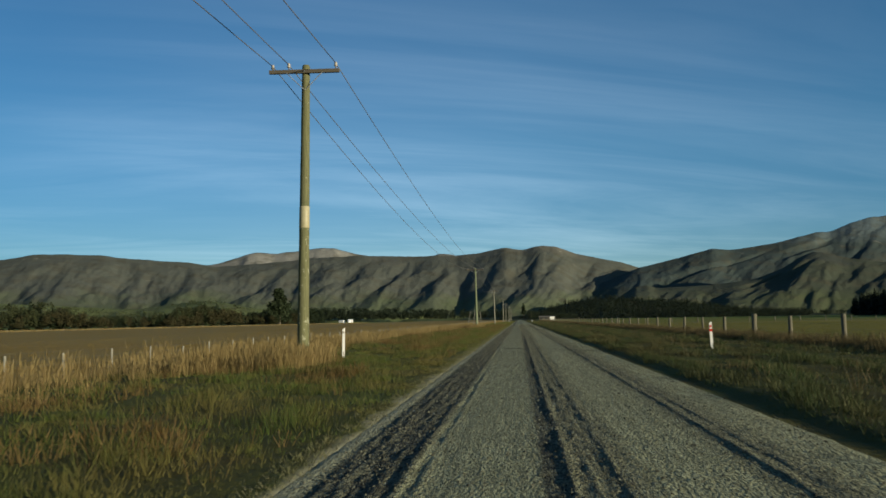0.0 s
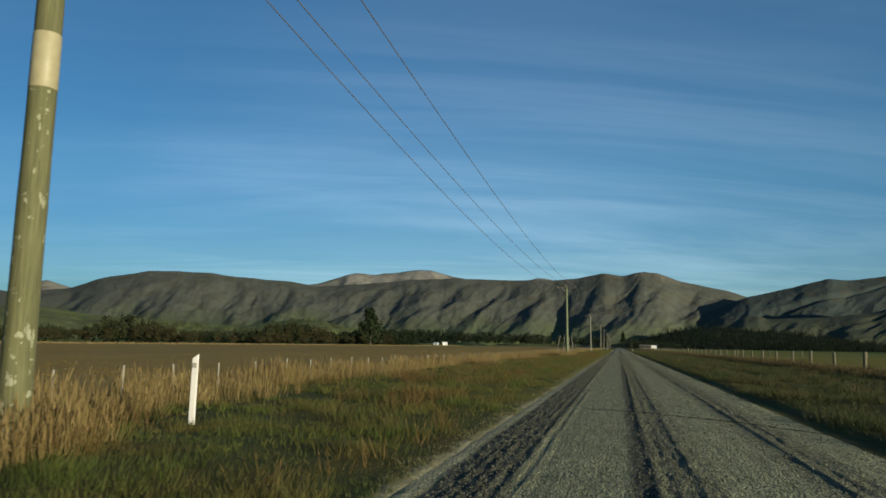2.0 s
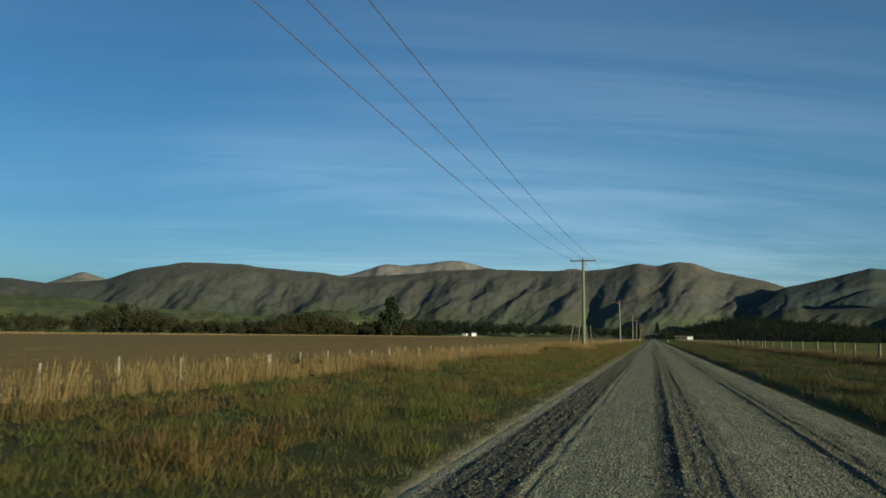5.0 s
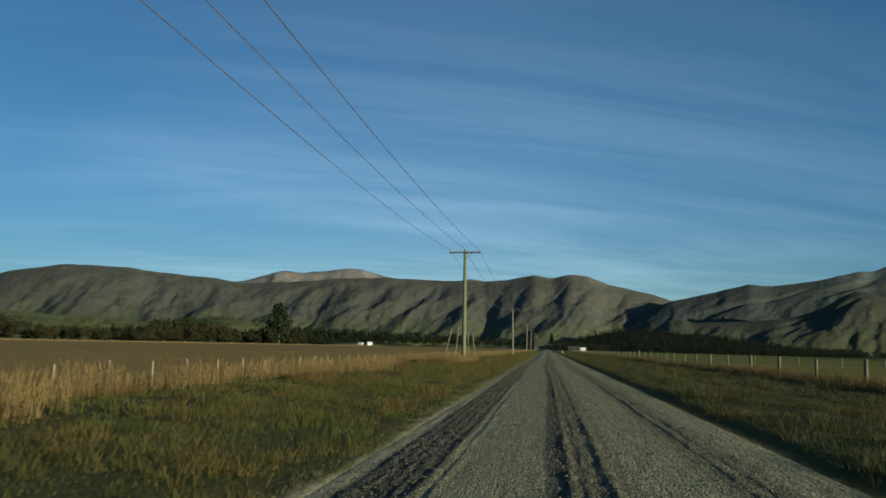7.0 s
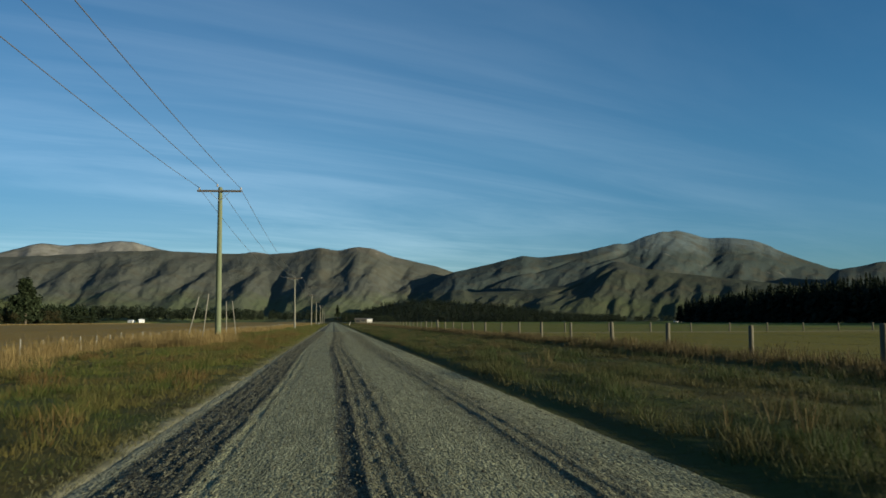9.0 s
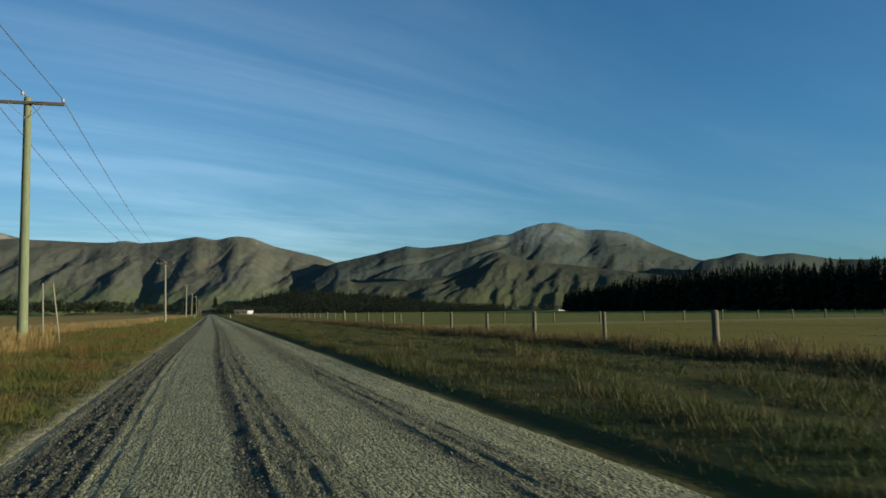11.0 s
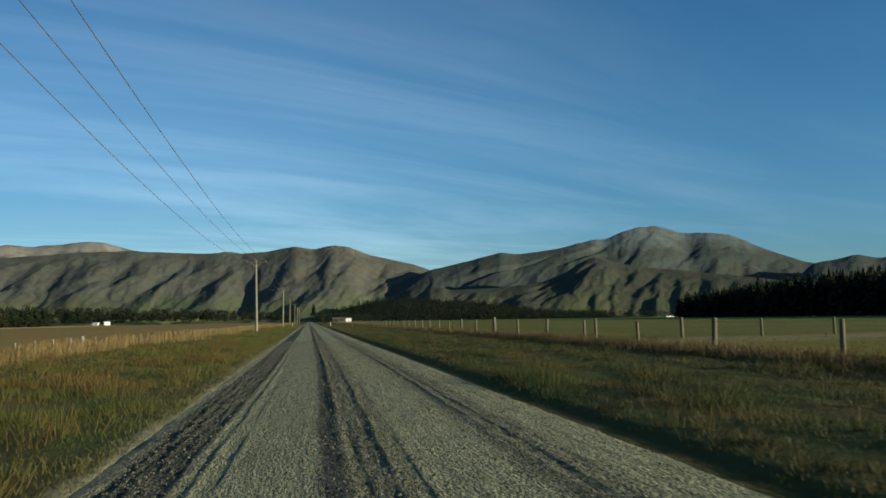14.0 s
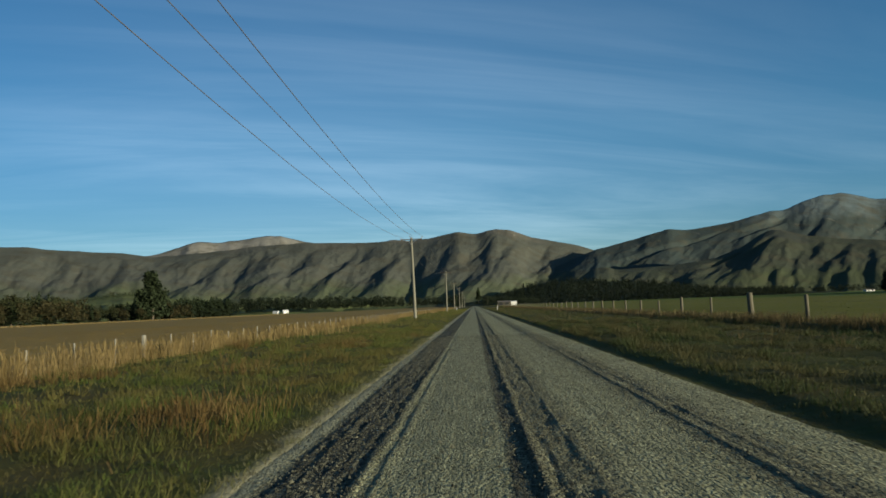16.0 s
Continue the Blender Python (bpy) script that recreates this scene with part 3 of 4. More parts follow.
    # rounded folds with keen gully floors between them, leaning with the gullies and branching
    warp = 2.2 * fractal(T * 0.16 + seed, U * 1.5 + seed + 40, 4)
    for wide, tall in ((3.4, 24.0), (1.5, 14.0), (0.62, 9.0), (0.27, 4.4)):
        across = (T - lean * U + warp * (0.4 + 0.25 * wide)) / wide
        fold = np.abs(perlin(across + seed, U * (1.6 + 0.5 / wide) + wide * 7)) - 0.22
        strength = np.clip(1.0 + 1.3 * perlin(T * 0.4 / wide + seed + 7, U * 1.7 + wide), 0.25, 1.7)
        Z = Z + folds * tall * strength * fold * np.interp(U, [0, 0.12, 0.55, 0.88, 1], [0.25, 1, 0.95, 0.45, 0.08]) * np.clip(H / 250, 0.1, 1.1)[None, :]
    Z = blurred(Z, 0.4)
    Z = Z + grain * (0.4 + 5.0 * U * (1 - U)) * (1.5 * fractal(T * 1.3 + seed, U * 9, 3) + 0.5 * fractal(T * 4.1, U * 26 + seed, 2))
    # each bearing rises exactly to its skyline
    for share, width in ((1.0, 21), (3.0, 5)):
        rise = tan_el / np.maximum((Z / R).max(0), 1e-4)
        if width > 1:
            rise = np.convolve(np.pad(rise, width // 2, mode="edge"), np.ones(width) / width, "valid")
        Z = Z * (1 + (rise[None, :] - 1) * (U ** share if share > 1 else 1.0))
    Z = Z + 1.25 * U
    Z[0] = -10
    back = [(crest + 90 * n, Z[-1] * (1 - 0.25 * n)) for n in (1, 2)]
    R = np.vstack([R] + [np.minimum(q, 4850 + 10 * i)[None, :] for i, (q, _) in enumerate(back)])
    Z = np.vstack([Z] + [z[None, :] for _, z in back])
    T = np.vstack([T, th[None, :], th[None, :]])
    X, Y = EYE[0] + R * np.sin(np.radians(T)), EYE[1] + R * np.cos(np.radians(T))
    v = np.stack([X, Y, Z], -1).reshape(-1, 3)
    w = len(th)
    i = (np.arange(len(Z) - 1)[:, None] * w + np.arange(w - 1)[None, :]).ravel()
    ob = link_mesh(name, v, np.stack([i, i + 1, i + 1 + w, i + w], -1), mat, True)
    return tagged(ob, label, "mountain", kind="structure")


# left and right slope colours hold a haze tint: less red, more blue
M_LEFT = mountain_material("tussock_slopes", (0.080, 0.096, 0.054), (0.082, 0.088, 0.074), (0.118, 0.110, 0.092), 130, 310)
M_BACK = mountain_material("bare_summits", (0.15, 0.144, 0.122), (0.176, 0.170, 0.148), (0.208, 0.203, 0.182), 150, 300)
# strongest haze tint, painted as blue grey
M_RIGHT = mountain_material("haze_tinted_slopes", (0.045, 0.060, 0.037), (0.044, 0.059, 0.057), (0.098, 0.126, 0.134), 150, 350)
M_SPUR = mountain_material("spur_slopes", (0.053, 0.064, 0.034), (0.048, 0.056, 0.040), (0.043, 0.050, 0.047), 70, 190)
M_GREEN = mountain_material("green_foothills", (0.128, 0.148, 0.054), (0.090, 0.108, 0.042), (0.118, 0.122, 0.056), 60, 120)
M_FOREST = mountain_material("forest_floor", (0.018, 0.026, 0.012), (0.022, 0.030, 0.014), (0.030, 0.036, 0.018), 60, 120)

build_range("mountain_range", [(-53, 3.3), (-44.8, 3.2), (-42.8, 2.95), (-39.3, 3.35), (-37.4, 4.15), (-34.1, 4.83), (-30.4, 4.85), (-27.8, 4.6),
            (-24.1, 4.4), (-22.5, 4.11), (-18.3, 4.47), (-14.5, 4.85), (-12.0, 4.94), (-8, 4.86), (-4.6, 4.9), (-3.2, 4.98), (-1.0, 5.40), (0.4, 5.22),
            (1.76, 5.48), (2.9, 5.36), (4.4, 4.8), (6.1, 4.39), (7.6, 4.07), (8.9, 3.62), (12, 3.2), (16, 2.0)],
            ([-75, -30, 0, 9, 16], [3300, 3700, 3900, 4250, 4400]), ([-75, -30, 0, 16], [1900, 2200, 2350, 2900]), M_LEFT,
            "brown tussock mountain range with gullied spurs in low sun", rows=150, step=0.1, seed=3.7, bow=1.12, ravines=110, deep=12.0, lean=4.5, wall=0.24, folds=0.42, gullies=(
                (-32.6, 4.1, -33.7, 2.7, 32), (-28.3, 4.4, -29.3, 2.4, 50), (-27.0, 3.5, -28.0, 2.4, 25), (-24.3, 4.2, -26.1, 2.1, 38), (-17.7, 4.2, -21.8, 1.7, 50),
                (-35.0, 2.7, -36.1, 1.3, 40), (-39.0, 3.4, -40.0, 2.4, 25), (-15.5, 4.4, -17.8, 1.7, 40), (-15.0, 4.3, -15.9, 3.1, 32), (-11.9, 4.0, -12.8, 3.1, 25),
                (-9.8, 3.3, -12.5, 1.4, 46), (-5.7, 3.9, -7.9, 2.0, 46), (-3.8, 3.8, -4.4, 2.0, 35), (-1.5, 4.2, -4.0, 1.3, 40), (1.5, 4.3, -1.4, 1.6, 42),
                (5.6, 4.0, 4.3, 1.8, 42), (-8.5, 4.4, -9.6, 3.3, 22), (8.0, 3.4, 6.5, 2.0, 40)))
build_range("far_summit", [(-46, 2.5), (-42.8, 3.0), (-41.7, 3.42), (-40.7, 3.86), (-39.2, 3.4), (-36, 3.0), (-28, 3.6), (-24.1, 4.14), (-22.5, 4.27), (-20.8, 4.82), (-19.7, 5.19),
            (-18.3, 5.08), (-16.6, 5.27), (-15.1, 5.51), (-14.0, 5.5), (-12.0, 5.02), (-9, 4.5), (-7.3, 4.6), (-6, 5.05), (-4.8, 4.9), (-3, 4.0)], 4680, 3700, M_BACK,
            "pale bare summits behind a tussock range", rows=60, seed=9.1, ravines=60, deep=14.0)
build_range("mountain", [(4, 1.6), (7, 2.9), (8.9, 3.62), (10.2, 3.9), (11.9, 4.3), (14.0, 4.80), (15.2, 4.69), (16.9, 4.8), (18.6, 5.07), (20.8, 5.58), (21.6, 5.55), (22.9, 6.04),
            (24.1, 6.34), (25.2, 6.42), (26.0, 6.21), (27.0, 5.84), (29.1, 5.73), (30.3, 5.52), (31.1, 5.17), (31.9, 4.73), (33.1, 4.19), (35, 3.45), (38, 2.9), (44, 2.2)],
            ([4, 9, 18, 20, 22, 25.2, 28, 31, 44], [3350, 3500, 3980, 4120, 4330, 4620, 4700, 4760, 4790]), ([4, 9, 18, 22, 25.2, 28, 33, 44], [2400, 2500, 2850, 3050, 3250, 3420, 3560, 3600]), M_RIGHT, "grey brown mountain with a pale stony top, tinted blue for haze", seed=14.4, rows=120, step=0.1, ravines=60, deep=9.0, lean=3.0, wall=0.25, folds=0.34, gullies=(
                (21.8, 5.7, 20.1, 4.5, 42), (29.0, 3.9, 27.6, 2.2, 60), (31.0, 5.4, 29.8, 4.7, 22), (31.5, 3.7, 30.4, 2.4, 42), (26.4, 3.7, 25.6, 2.7, 30),
                (17.6, 5.0, 11.3, 2.6, 34), (33.2, 4.1, 32.0, 2.9, 30)))
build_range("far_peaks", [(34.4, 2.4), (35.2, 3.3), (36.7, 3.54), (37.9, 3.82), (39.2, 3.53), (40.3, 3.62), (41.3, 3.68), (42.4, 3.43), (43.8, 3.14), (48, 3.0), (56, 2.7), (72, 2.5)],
            ([35, 44, 72], [4100, 4780, 4780]), ([35, 44, 72], [3000, 3800, 3800]), M_RIGHT, "distant peaks tinted blue grey for haze", rows=60, seed=18.2, ravines=40, deep=14.0, folds=0.5)
build_range("spur_ridge", [(7, 1.2), (8.6, 2.28), (9.6, 2.35), (10.2, 2.12), (12.3, 2.18), (14.4, 2.26), (16.9, 2.55), (18.6, 3.17), (19.9, 4.0), (20.7, 4.32), (21.6, 4.12), (22.8, 3.75),
            (24.5, 3.45), (27, 3.15), (30, 2.75), (33, 2.3), (37, 1.7), (46, 1.0)], ([7, 16, 20.7, 30, 46], [2350, 2650, 3000, 3000, 2800]), ([7, 16, 24, 46], [1600, 1800, 2050, 2000]), M_SPUR,
            "steep green and brown spurred foothill ridge", seed=23.6, rows=120, step=0.1, ravines=50, deep=10.0, lean=2.0, wall=0.30, folds=0.48, gullies=(
                (20.7, 4.4, 18.9, 2.4, 32), (18.7, 4.0, 17.5, 2.4, 28), (23.5, 4.1, 22.6, 2.4, 30), (21.5, 3.5, 20.5, 1.9, 28), (25.0, 3.3, 23.1, 1.3, 34), (23.4, 2.5, 22.9, 0.8, 26),
                (24.7, 2.7, 24.3, 0.8, 24), (26.3, 2.5, 25.9, 1.0, 22), (22.3, 2.4, 21.6, 0.8, 20), (20.6, 2.5, 20.3, 1.1, 22), (28.2, 2.4, 27.6, 0.9, 24), (30.0, 2.2, 29.4, 0.8, 22)))
build_range("foothills", [(-80, 2.2), (-44.7, 2.1), (-41.4, 2.05), (-37.9, 1.6), (-33.1, 1.36), (-28.5, 1.1), (-24.0, 1.70), (-22.4, 1.57), (-20.7, 1.15), (-16, 0.7), (-9, 0.5), (-4, 0.3)], 1750, ([-80, -22, -18, -4], [900, 900, 1400, 1450]),
            M_GREEN, "low green farmed foothills", rows=60, step=0.2, seed=31.3, bow=1.4, ravines=40, deep=10.0)
build_range("forest_hill", [(-2, 0.05), (1.4, 0.40), (3.3, 1.05), (4.9, 1.35), (6.9, 1.50), (10.2, 1.25), (12.5, 1.1), (15.3, 0.6), (18.5, 0.2), (24, 0.02)], 1500, 1000,
            M_FOREST, "low hill covered in dark conifers", rows=40, step=0.2, seed=37.9, bow=1.2)

# ---- power line along the road ----
POLE_X, ARM_Z = -7.0, 9.72
POLE_Y = (-76.0, 24.8, 125.4, 227.0, 324.0, 418.0, 500.0, 600.0, 700.0)
WIRE_OLD = ((-1.10, 0.22), (-0.55, 0.26), (1.06, 0.26))
WIRE_NEW = ((-1.25, 0.20), (-0.15, 0.42), (1.28, 0.20))


def build_pole(name, label, wood, seed, banded, wires, arm):
    pole = thing(name, label, "utility pole", group="power poles")
    r = random.Random(seed)
    rings = [(0.196 - 0.0066 * z + r.uniform(-0.003, 0.003), z) for z in np.linspace(-0.6, 9.95, 22)] + [(0.105, 9.98), (0.05, 10.0)]
    part("shaft", bm_lathe(rings, 18, 0.012, seed), wood, pole, smooth=True)
    crossarm = part("crossarm", bm_box((arm, 0.10, 0.125), (-0.02, -0.16, ARM_Z), 0.012), ARM_WOOD, pole, "weathered grey timber crossarm")
    for dx, dz in wires:
        knob = bm_lathe([(0.018, 0.0), (0.018, 0.07), (0.055, 0.075), (0.062, 0.11), (0.040, 0.135), (0.055, 0.15), (0.050, 0.19), (0.028, 0.215)], 12)
        bmesh.ops.translate(knob, verts=knob.verts, vec=(dx, -0.16, ARM_Z + dz - 0.18))
        part("insulator", knob, PORCELAIN, crossarm, "pale glazed pin insulator", True)
    for s in (-1, 1):
        part("brace", bm_tube([(s * 0.62, -0.215, ARM_Z - 0.05), (s * 0.02, -0.13, ARM_Z - 0.62)], 0.014, 6), STEEL, crossarm, "thin steel arm brace")
    part("bolt", bm_tube([(0, -0.26, ARM_Z), (0, 0.13, ARM_Z)], 0.014, 8), STEEL, crossarm)
    if banded:
        part("band", bm_lathe([(0.170, 4.42), (0.174, 4.43), (0.169, 5.14), (0.164, 5.15)], 18), TIN, pole, "pale possum guard band of tin", True)
    return pole


first_pole = build_pole("utility_pole", "old lichen-spotted timber power pole with a pale band", POLE_OLD, 3, True, WIRE_OLD, 2.40)
green_pole = build_pole("utility_pole", "greenish treated timber power pole with a crossarm", POLE_NEW, 5, False, WIRE_NEW, 2.70)
grey_pole = build_pole("utility_pole", "grey weathered timber power pole beside the road", POLE_GREY, 8, False, WIRE_NEW, 2.60)
first_pole.matrix_basis = pose(POLE_X - 0.09, POLE_Y[1], -0.05, 0, 0.55, 1)
green_pole.matrix_basis = pose(POLE_X + 0.1, POLE_Y[2], -0.35, 0, -0.5, -2)
grey_pole.matrix_basis = pose(POLE_X, POLE_Y[0], -0.05, 0, 0, 0)
for k, y in enumerate(POLE_Y[3:]):
    copy_thing(grey_pole, pose(POLE_X + (-0.15, 0.3, -0.2, 0.3, 0, 0.1)[k], y, -0.25, 0, (-0.9, 0.3, 0.5, -0.4, 0.2, 0)[k], (2, -3, 1, 0, 2, -1)[k]))

def drop(k):
    return (-0.05, -0.05, -0.35)[k] if k < 3 else -0.25


for k in range(6):
    y0, y1 = POLE_Y[k], POLE_Y[k + 1]
    from_at, to_at = (WIRE_OLD if k == 1 else WIRE_NEW), (WIRE_OLD if k == 0 else WIRE_NEW)
    for (x0, z0), (x1, z1), sag in zip(from_at, to_at, (1.6, 1.2, 1.35)):
        line = [(POLE_X + x0 + (x1 - x0) * f, y0 + (y1 - y0) * f - 0.16, ARM_Z + z0 + drop(k) + (z1 - z0 + drop(k + 1) - drop(k)) * f - 4 * sag * f * (1 - f)) for f in np.linspace(0, 1, 40)]
        ob = part("overhead_wire", bm_tube(line, 0.015, 5), WIRE, None, smooth=True)
        tagged(ob, "thin dark overhead wire strung between power poles", "wire", "overhead wires")

# four pale stakes standing about the second pole
for foot, head in (((-8.3, 122.6, -0.1), (-7.7, 123.0, 2.70)), ((-7.3, 121.8, -0.1), (-7.0, 122.0, 2.85)), ((-6.88, 129.0, -0.1), (-6.94, 129.0, 2.60)), ((-6.25, 129.2, -0.1), (-6.55, 129.0, 2.60))):
    ob = part("stake", bm_tube([foot, [(a + b) / 2 + 0.01 for a, b in zip(foot, head)], head], 0.030, 8), STAKE_WOOD, None, smooth=True)
    tagged(ob, "tall thin pale timber stake leaning by a pole", "stake", "stakes round a power pole")


# a thin dark tube, added to draw the dark line that crosses the gravel
hose_x = np.linspace(-0.62, 3.25, 60)
hose = [(x, 32.2 - 0.80 * x + 0.10 * math.sin(1.3 * x) + 0.04 * math.sin(4.1 * x), float(road_z(x, 32.2 - 0.80 * x)) + 0.004) for x in hose_x]
tagged(part("hose", bm_tube(hose, 0.007, 8), CROSS_LINE, None, smooth=True), "thin dark tube added as a line across the gravel road", "hose")

# ---- edge marker posts ----
def build_marker(m, label, red):
    post = thing("marker_post", label, "marker post", m, "road edge marker posts")
    body = bm_box((0.095, 0.04, 1.05), (0, 0, 0.455), 0.012)
    for v in body.verts:
        if v.co.z > 0.9:
            v.co.z += 0.04 * (v.co.x / 0.055)
    body = part("body", body, MARKER_WHITE, post)
    part("reflector", bm_box((0.065, 0.006, 0.08), (0, -0.0245, 0.84), 0.002), RED if red else PORCELAIN, body, "small reflector plate")
    if red:
        part("red_strip", bm_box((0.101, 0.046, 0.10), (0, 0, 0.70), 0.003), RED, post, "faded red strip")
    return post


build_marker(pose(-6.41, 27.7, 0.02, 0, 0.8, 6), "white plastic marker post in verge grass", False)
build_marker(pose(6.99, 29.1, 0.04, 1.0, -2.2, -4), "white and red marker post on the verge", True)
build_marker(pose(4.7, 291.0, 0.05, 0, 1, 3), "white marker post beside the gravel", False)
build_marker(pose(-4.4, 330.0, -0.05, 0, -1, 0), "white marker post beside the gravel", False)


# ---- fences ----
def post_mesh(radius, height, top, seed, wood, sides=10):
    bm = bm_lathe([(radius * 1.05, -0.4), (radius, 0.2), (radius * 0.97, height - top), (radius * 0.80, height - 0.01), (radius * 0.3, height)], sides, 0.05, seed)
    me = bpy.data.meshes.new("post")
    bm.to_mesh(me)
    bm.free()
    me.materials.append(wood)
    for p in me.polygons:
        p.use_smooth = True
    return me


def build_fence(name, label, spots, meshes, wires, seed, lean=2.0, strainers=(), strainer_mesh=None):
    r = random.Random(seed)
    fence = thing(name, label, "fence")
    for k, (x, y) in enumerate(spots):
        ob = new("strainer_post" if k in strainers else "post", strainer_mesh if k in strainers else r.choice(meshes))
        ob.parent = fence
        ob.matrix_basis = pose(x + r.uniform(-0.04, 0.04), y + r.uniform(-0.1, 0.1), float(ground_z(x, y)) + r.uniform(-0.06, 0.03), r.uniform(-lean, lean), r.uniform(-lean, lean), r.uniform(0, 360))
    for h in wires:
        part("wire", bm_tube([(x - 0.06, y, float(ground_z(x, y)) + h) for x, y in spots], 0.0022, 4), WIRE, fence)
    return fence


THICK = [post_mesh(0.069 + 0.010 * k, 0.98 + 0.03 * k, 0.04, 20 + k, POST_WOOD) for k in range(4)]
THIN = [post_mesh(0.034, 0.77 + 0.03 * k, 0.02, 30 + k, STAKE_WOOD, 7) for k in range(3)]
STRAINER = post_mesh(0.095, 0.80, 0.03, 44, STAKE_WOOD, 12)
BIG_STRAINER = post_mesh(0.14, 1.15, 0.03, 45, POST_WOOD, 12)
left_spots = [(-12.0, 2.4 + 2.415 * k) for k in range(150)]
build_fence("wire_fence", "pale thin-posted wire fence along brown stubble field", left_spots, THIN, (0.25, 0.45, 0.62, 0.80), 1, 2.5,
            [min(range(150), key=lambda k: abs(left_spots[k][1] - y)) for y in (65.4, 161.3, 255)], STRAINER)
right_spots = [(13.0, 2.35 + 6.03 * k) for k in range(75)]
build_fence("post_fence", "grey round-posted wire fence along a pasture", right_spots, THICK, (0.3, 0.5, 0.7, 0.9), 2, 2.0,
            [min(range(75), key=lambda k: abs(right_spots[k][1] - y)) for y in (44.4, 170.5)], BIG_STRAINER)
build_fence("cross_fence", "grey post and wire fence crossing a pasture", [(14.5 + 5.3 * k, 155.6 + 0.95 * k) for k in range(18)], THICK, (0.3, 0.6, 0.9), 3, 2.0)
build_fence("far_fence", "distant pale wire fence at a stubble edge", [(-150 + 0.02 * k, 150 + 7.0 * k) for k in range(75)], THIN, (0.5, 0.8), 4, 2.0)


# ---- trees ----
def conifers(x, y, z, h, w, count, r, ragged=0.35):
    """Drooping boughs as triangles for many conifers at once."""
    n = len(x)
    f = r.random((n, count)) ** 0.8
    reach = w[:, None] * (1 - f) ** 0.75 * r.uniform(1 - ragged, 1 + ragged, (n, count)) + 0.12
    a = r.uniform(0, 2 * np.pi, (n, count))
    spread = r.uniform(0.22, 0.55, (n, count))
    base = z[:, None] + h[:, None] * (0.06 + 0.94 * f)
    size = h[:, None] / 22
    tip = base - size * r.uniform(0.2, 1.6, (n, count)) * (1 - f)
    p0 = np.stack([x[:, None] + 0 * a, y[:, None] + 0 * a, base + size * r.uniform(0.5, 1.8, (n, count))], -1)
    p1 = np.stack([x[:, None] + reach * np.cos(a - spread), y[:, None] + reach * np.sin(a - spread), tip], -1)
    p2 = np.stack([x[:, None] + reach * np.cos(a + spread), y[:, None] + reach * np.sin(a + spread), tip + size * r.uniform(-0.8, 0.8, (n, count))], -1)
    return np.stack([p0, p1, p2], 2).reshape(-1, 3)


def broadleaves(x, y, z, h, w, count, r, lobes=7):
    """Crowns as leafy lobes of small triangles for many trees at once."""
    out = []
    for i in range(len(x)):
        cz = r.uniform(0.30, 0.88, lobes) * h[i]
        spread = w[i] * np.sqrt(np.clip(1 - ((cz / h[i] - 0.5) / 0.55) ** 2, 0.1, 1)) * r.uniform(0.1, 0.75, lobes)
        a = r.uniform(0, 2 * np.pi, lobes)
        centre = np.stack([spread * np.cos(a), spread * np.sin(a), cz], -1)
        radius = r.uniform(0.28, 0.5, lobes) * w[i]
        k = r.integers(0, lobes, count)
        d = r.normal(size=(count, 3))
        d /= np.linalg.norm(d, axis=1)[:, None]
        c = centre[k] + d * (radius[k] * r.uniform(0.55, 1.08, count))[:, None] * np.array([1, 1, 0.8])
        c[:, 2] = np.clip(c[:, 2], 0.02 * h[i], h[i])
        leaf = r.normal(size=(count, 3, 3)) * (h[i] * 0.032)
        out.append((c[:, None, :] + leaf + np.array([x[i], y[i], z[i]])).reshape(-1, 3))
    return np.concatenate(out)


def foliage(name, verts, mat):
    return link_mesh(name, verts, np.arange(len(verts)).reshape(-1, 3), mat)


def polar(az, r):
    return EYE[0] + r * np.sin(np.radians(az)), EYE[1] + r * np.cos(np.radians(az))


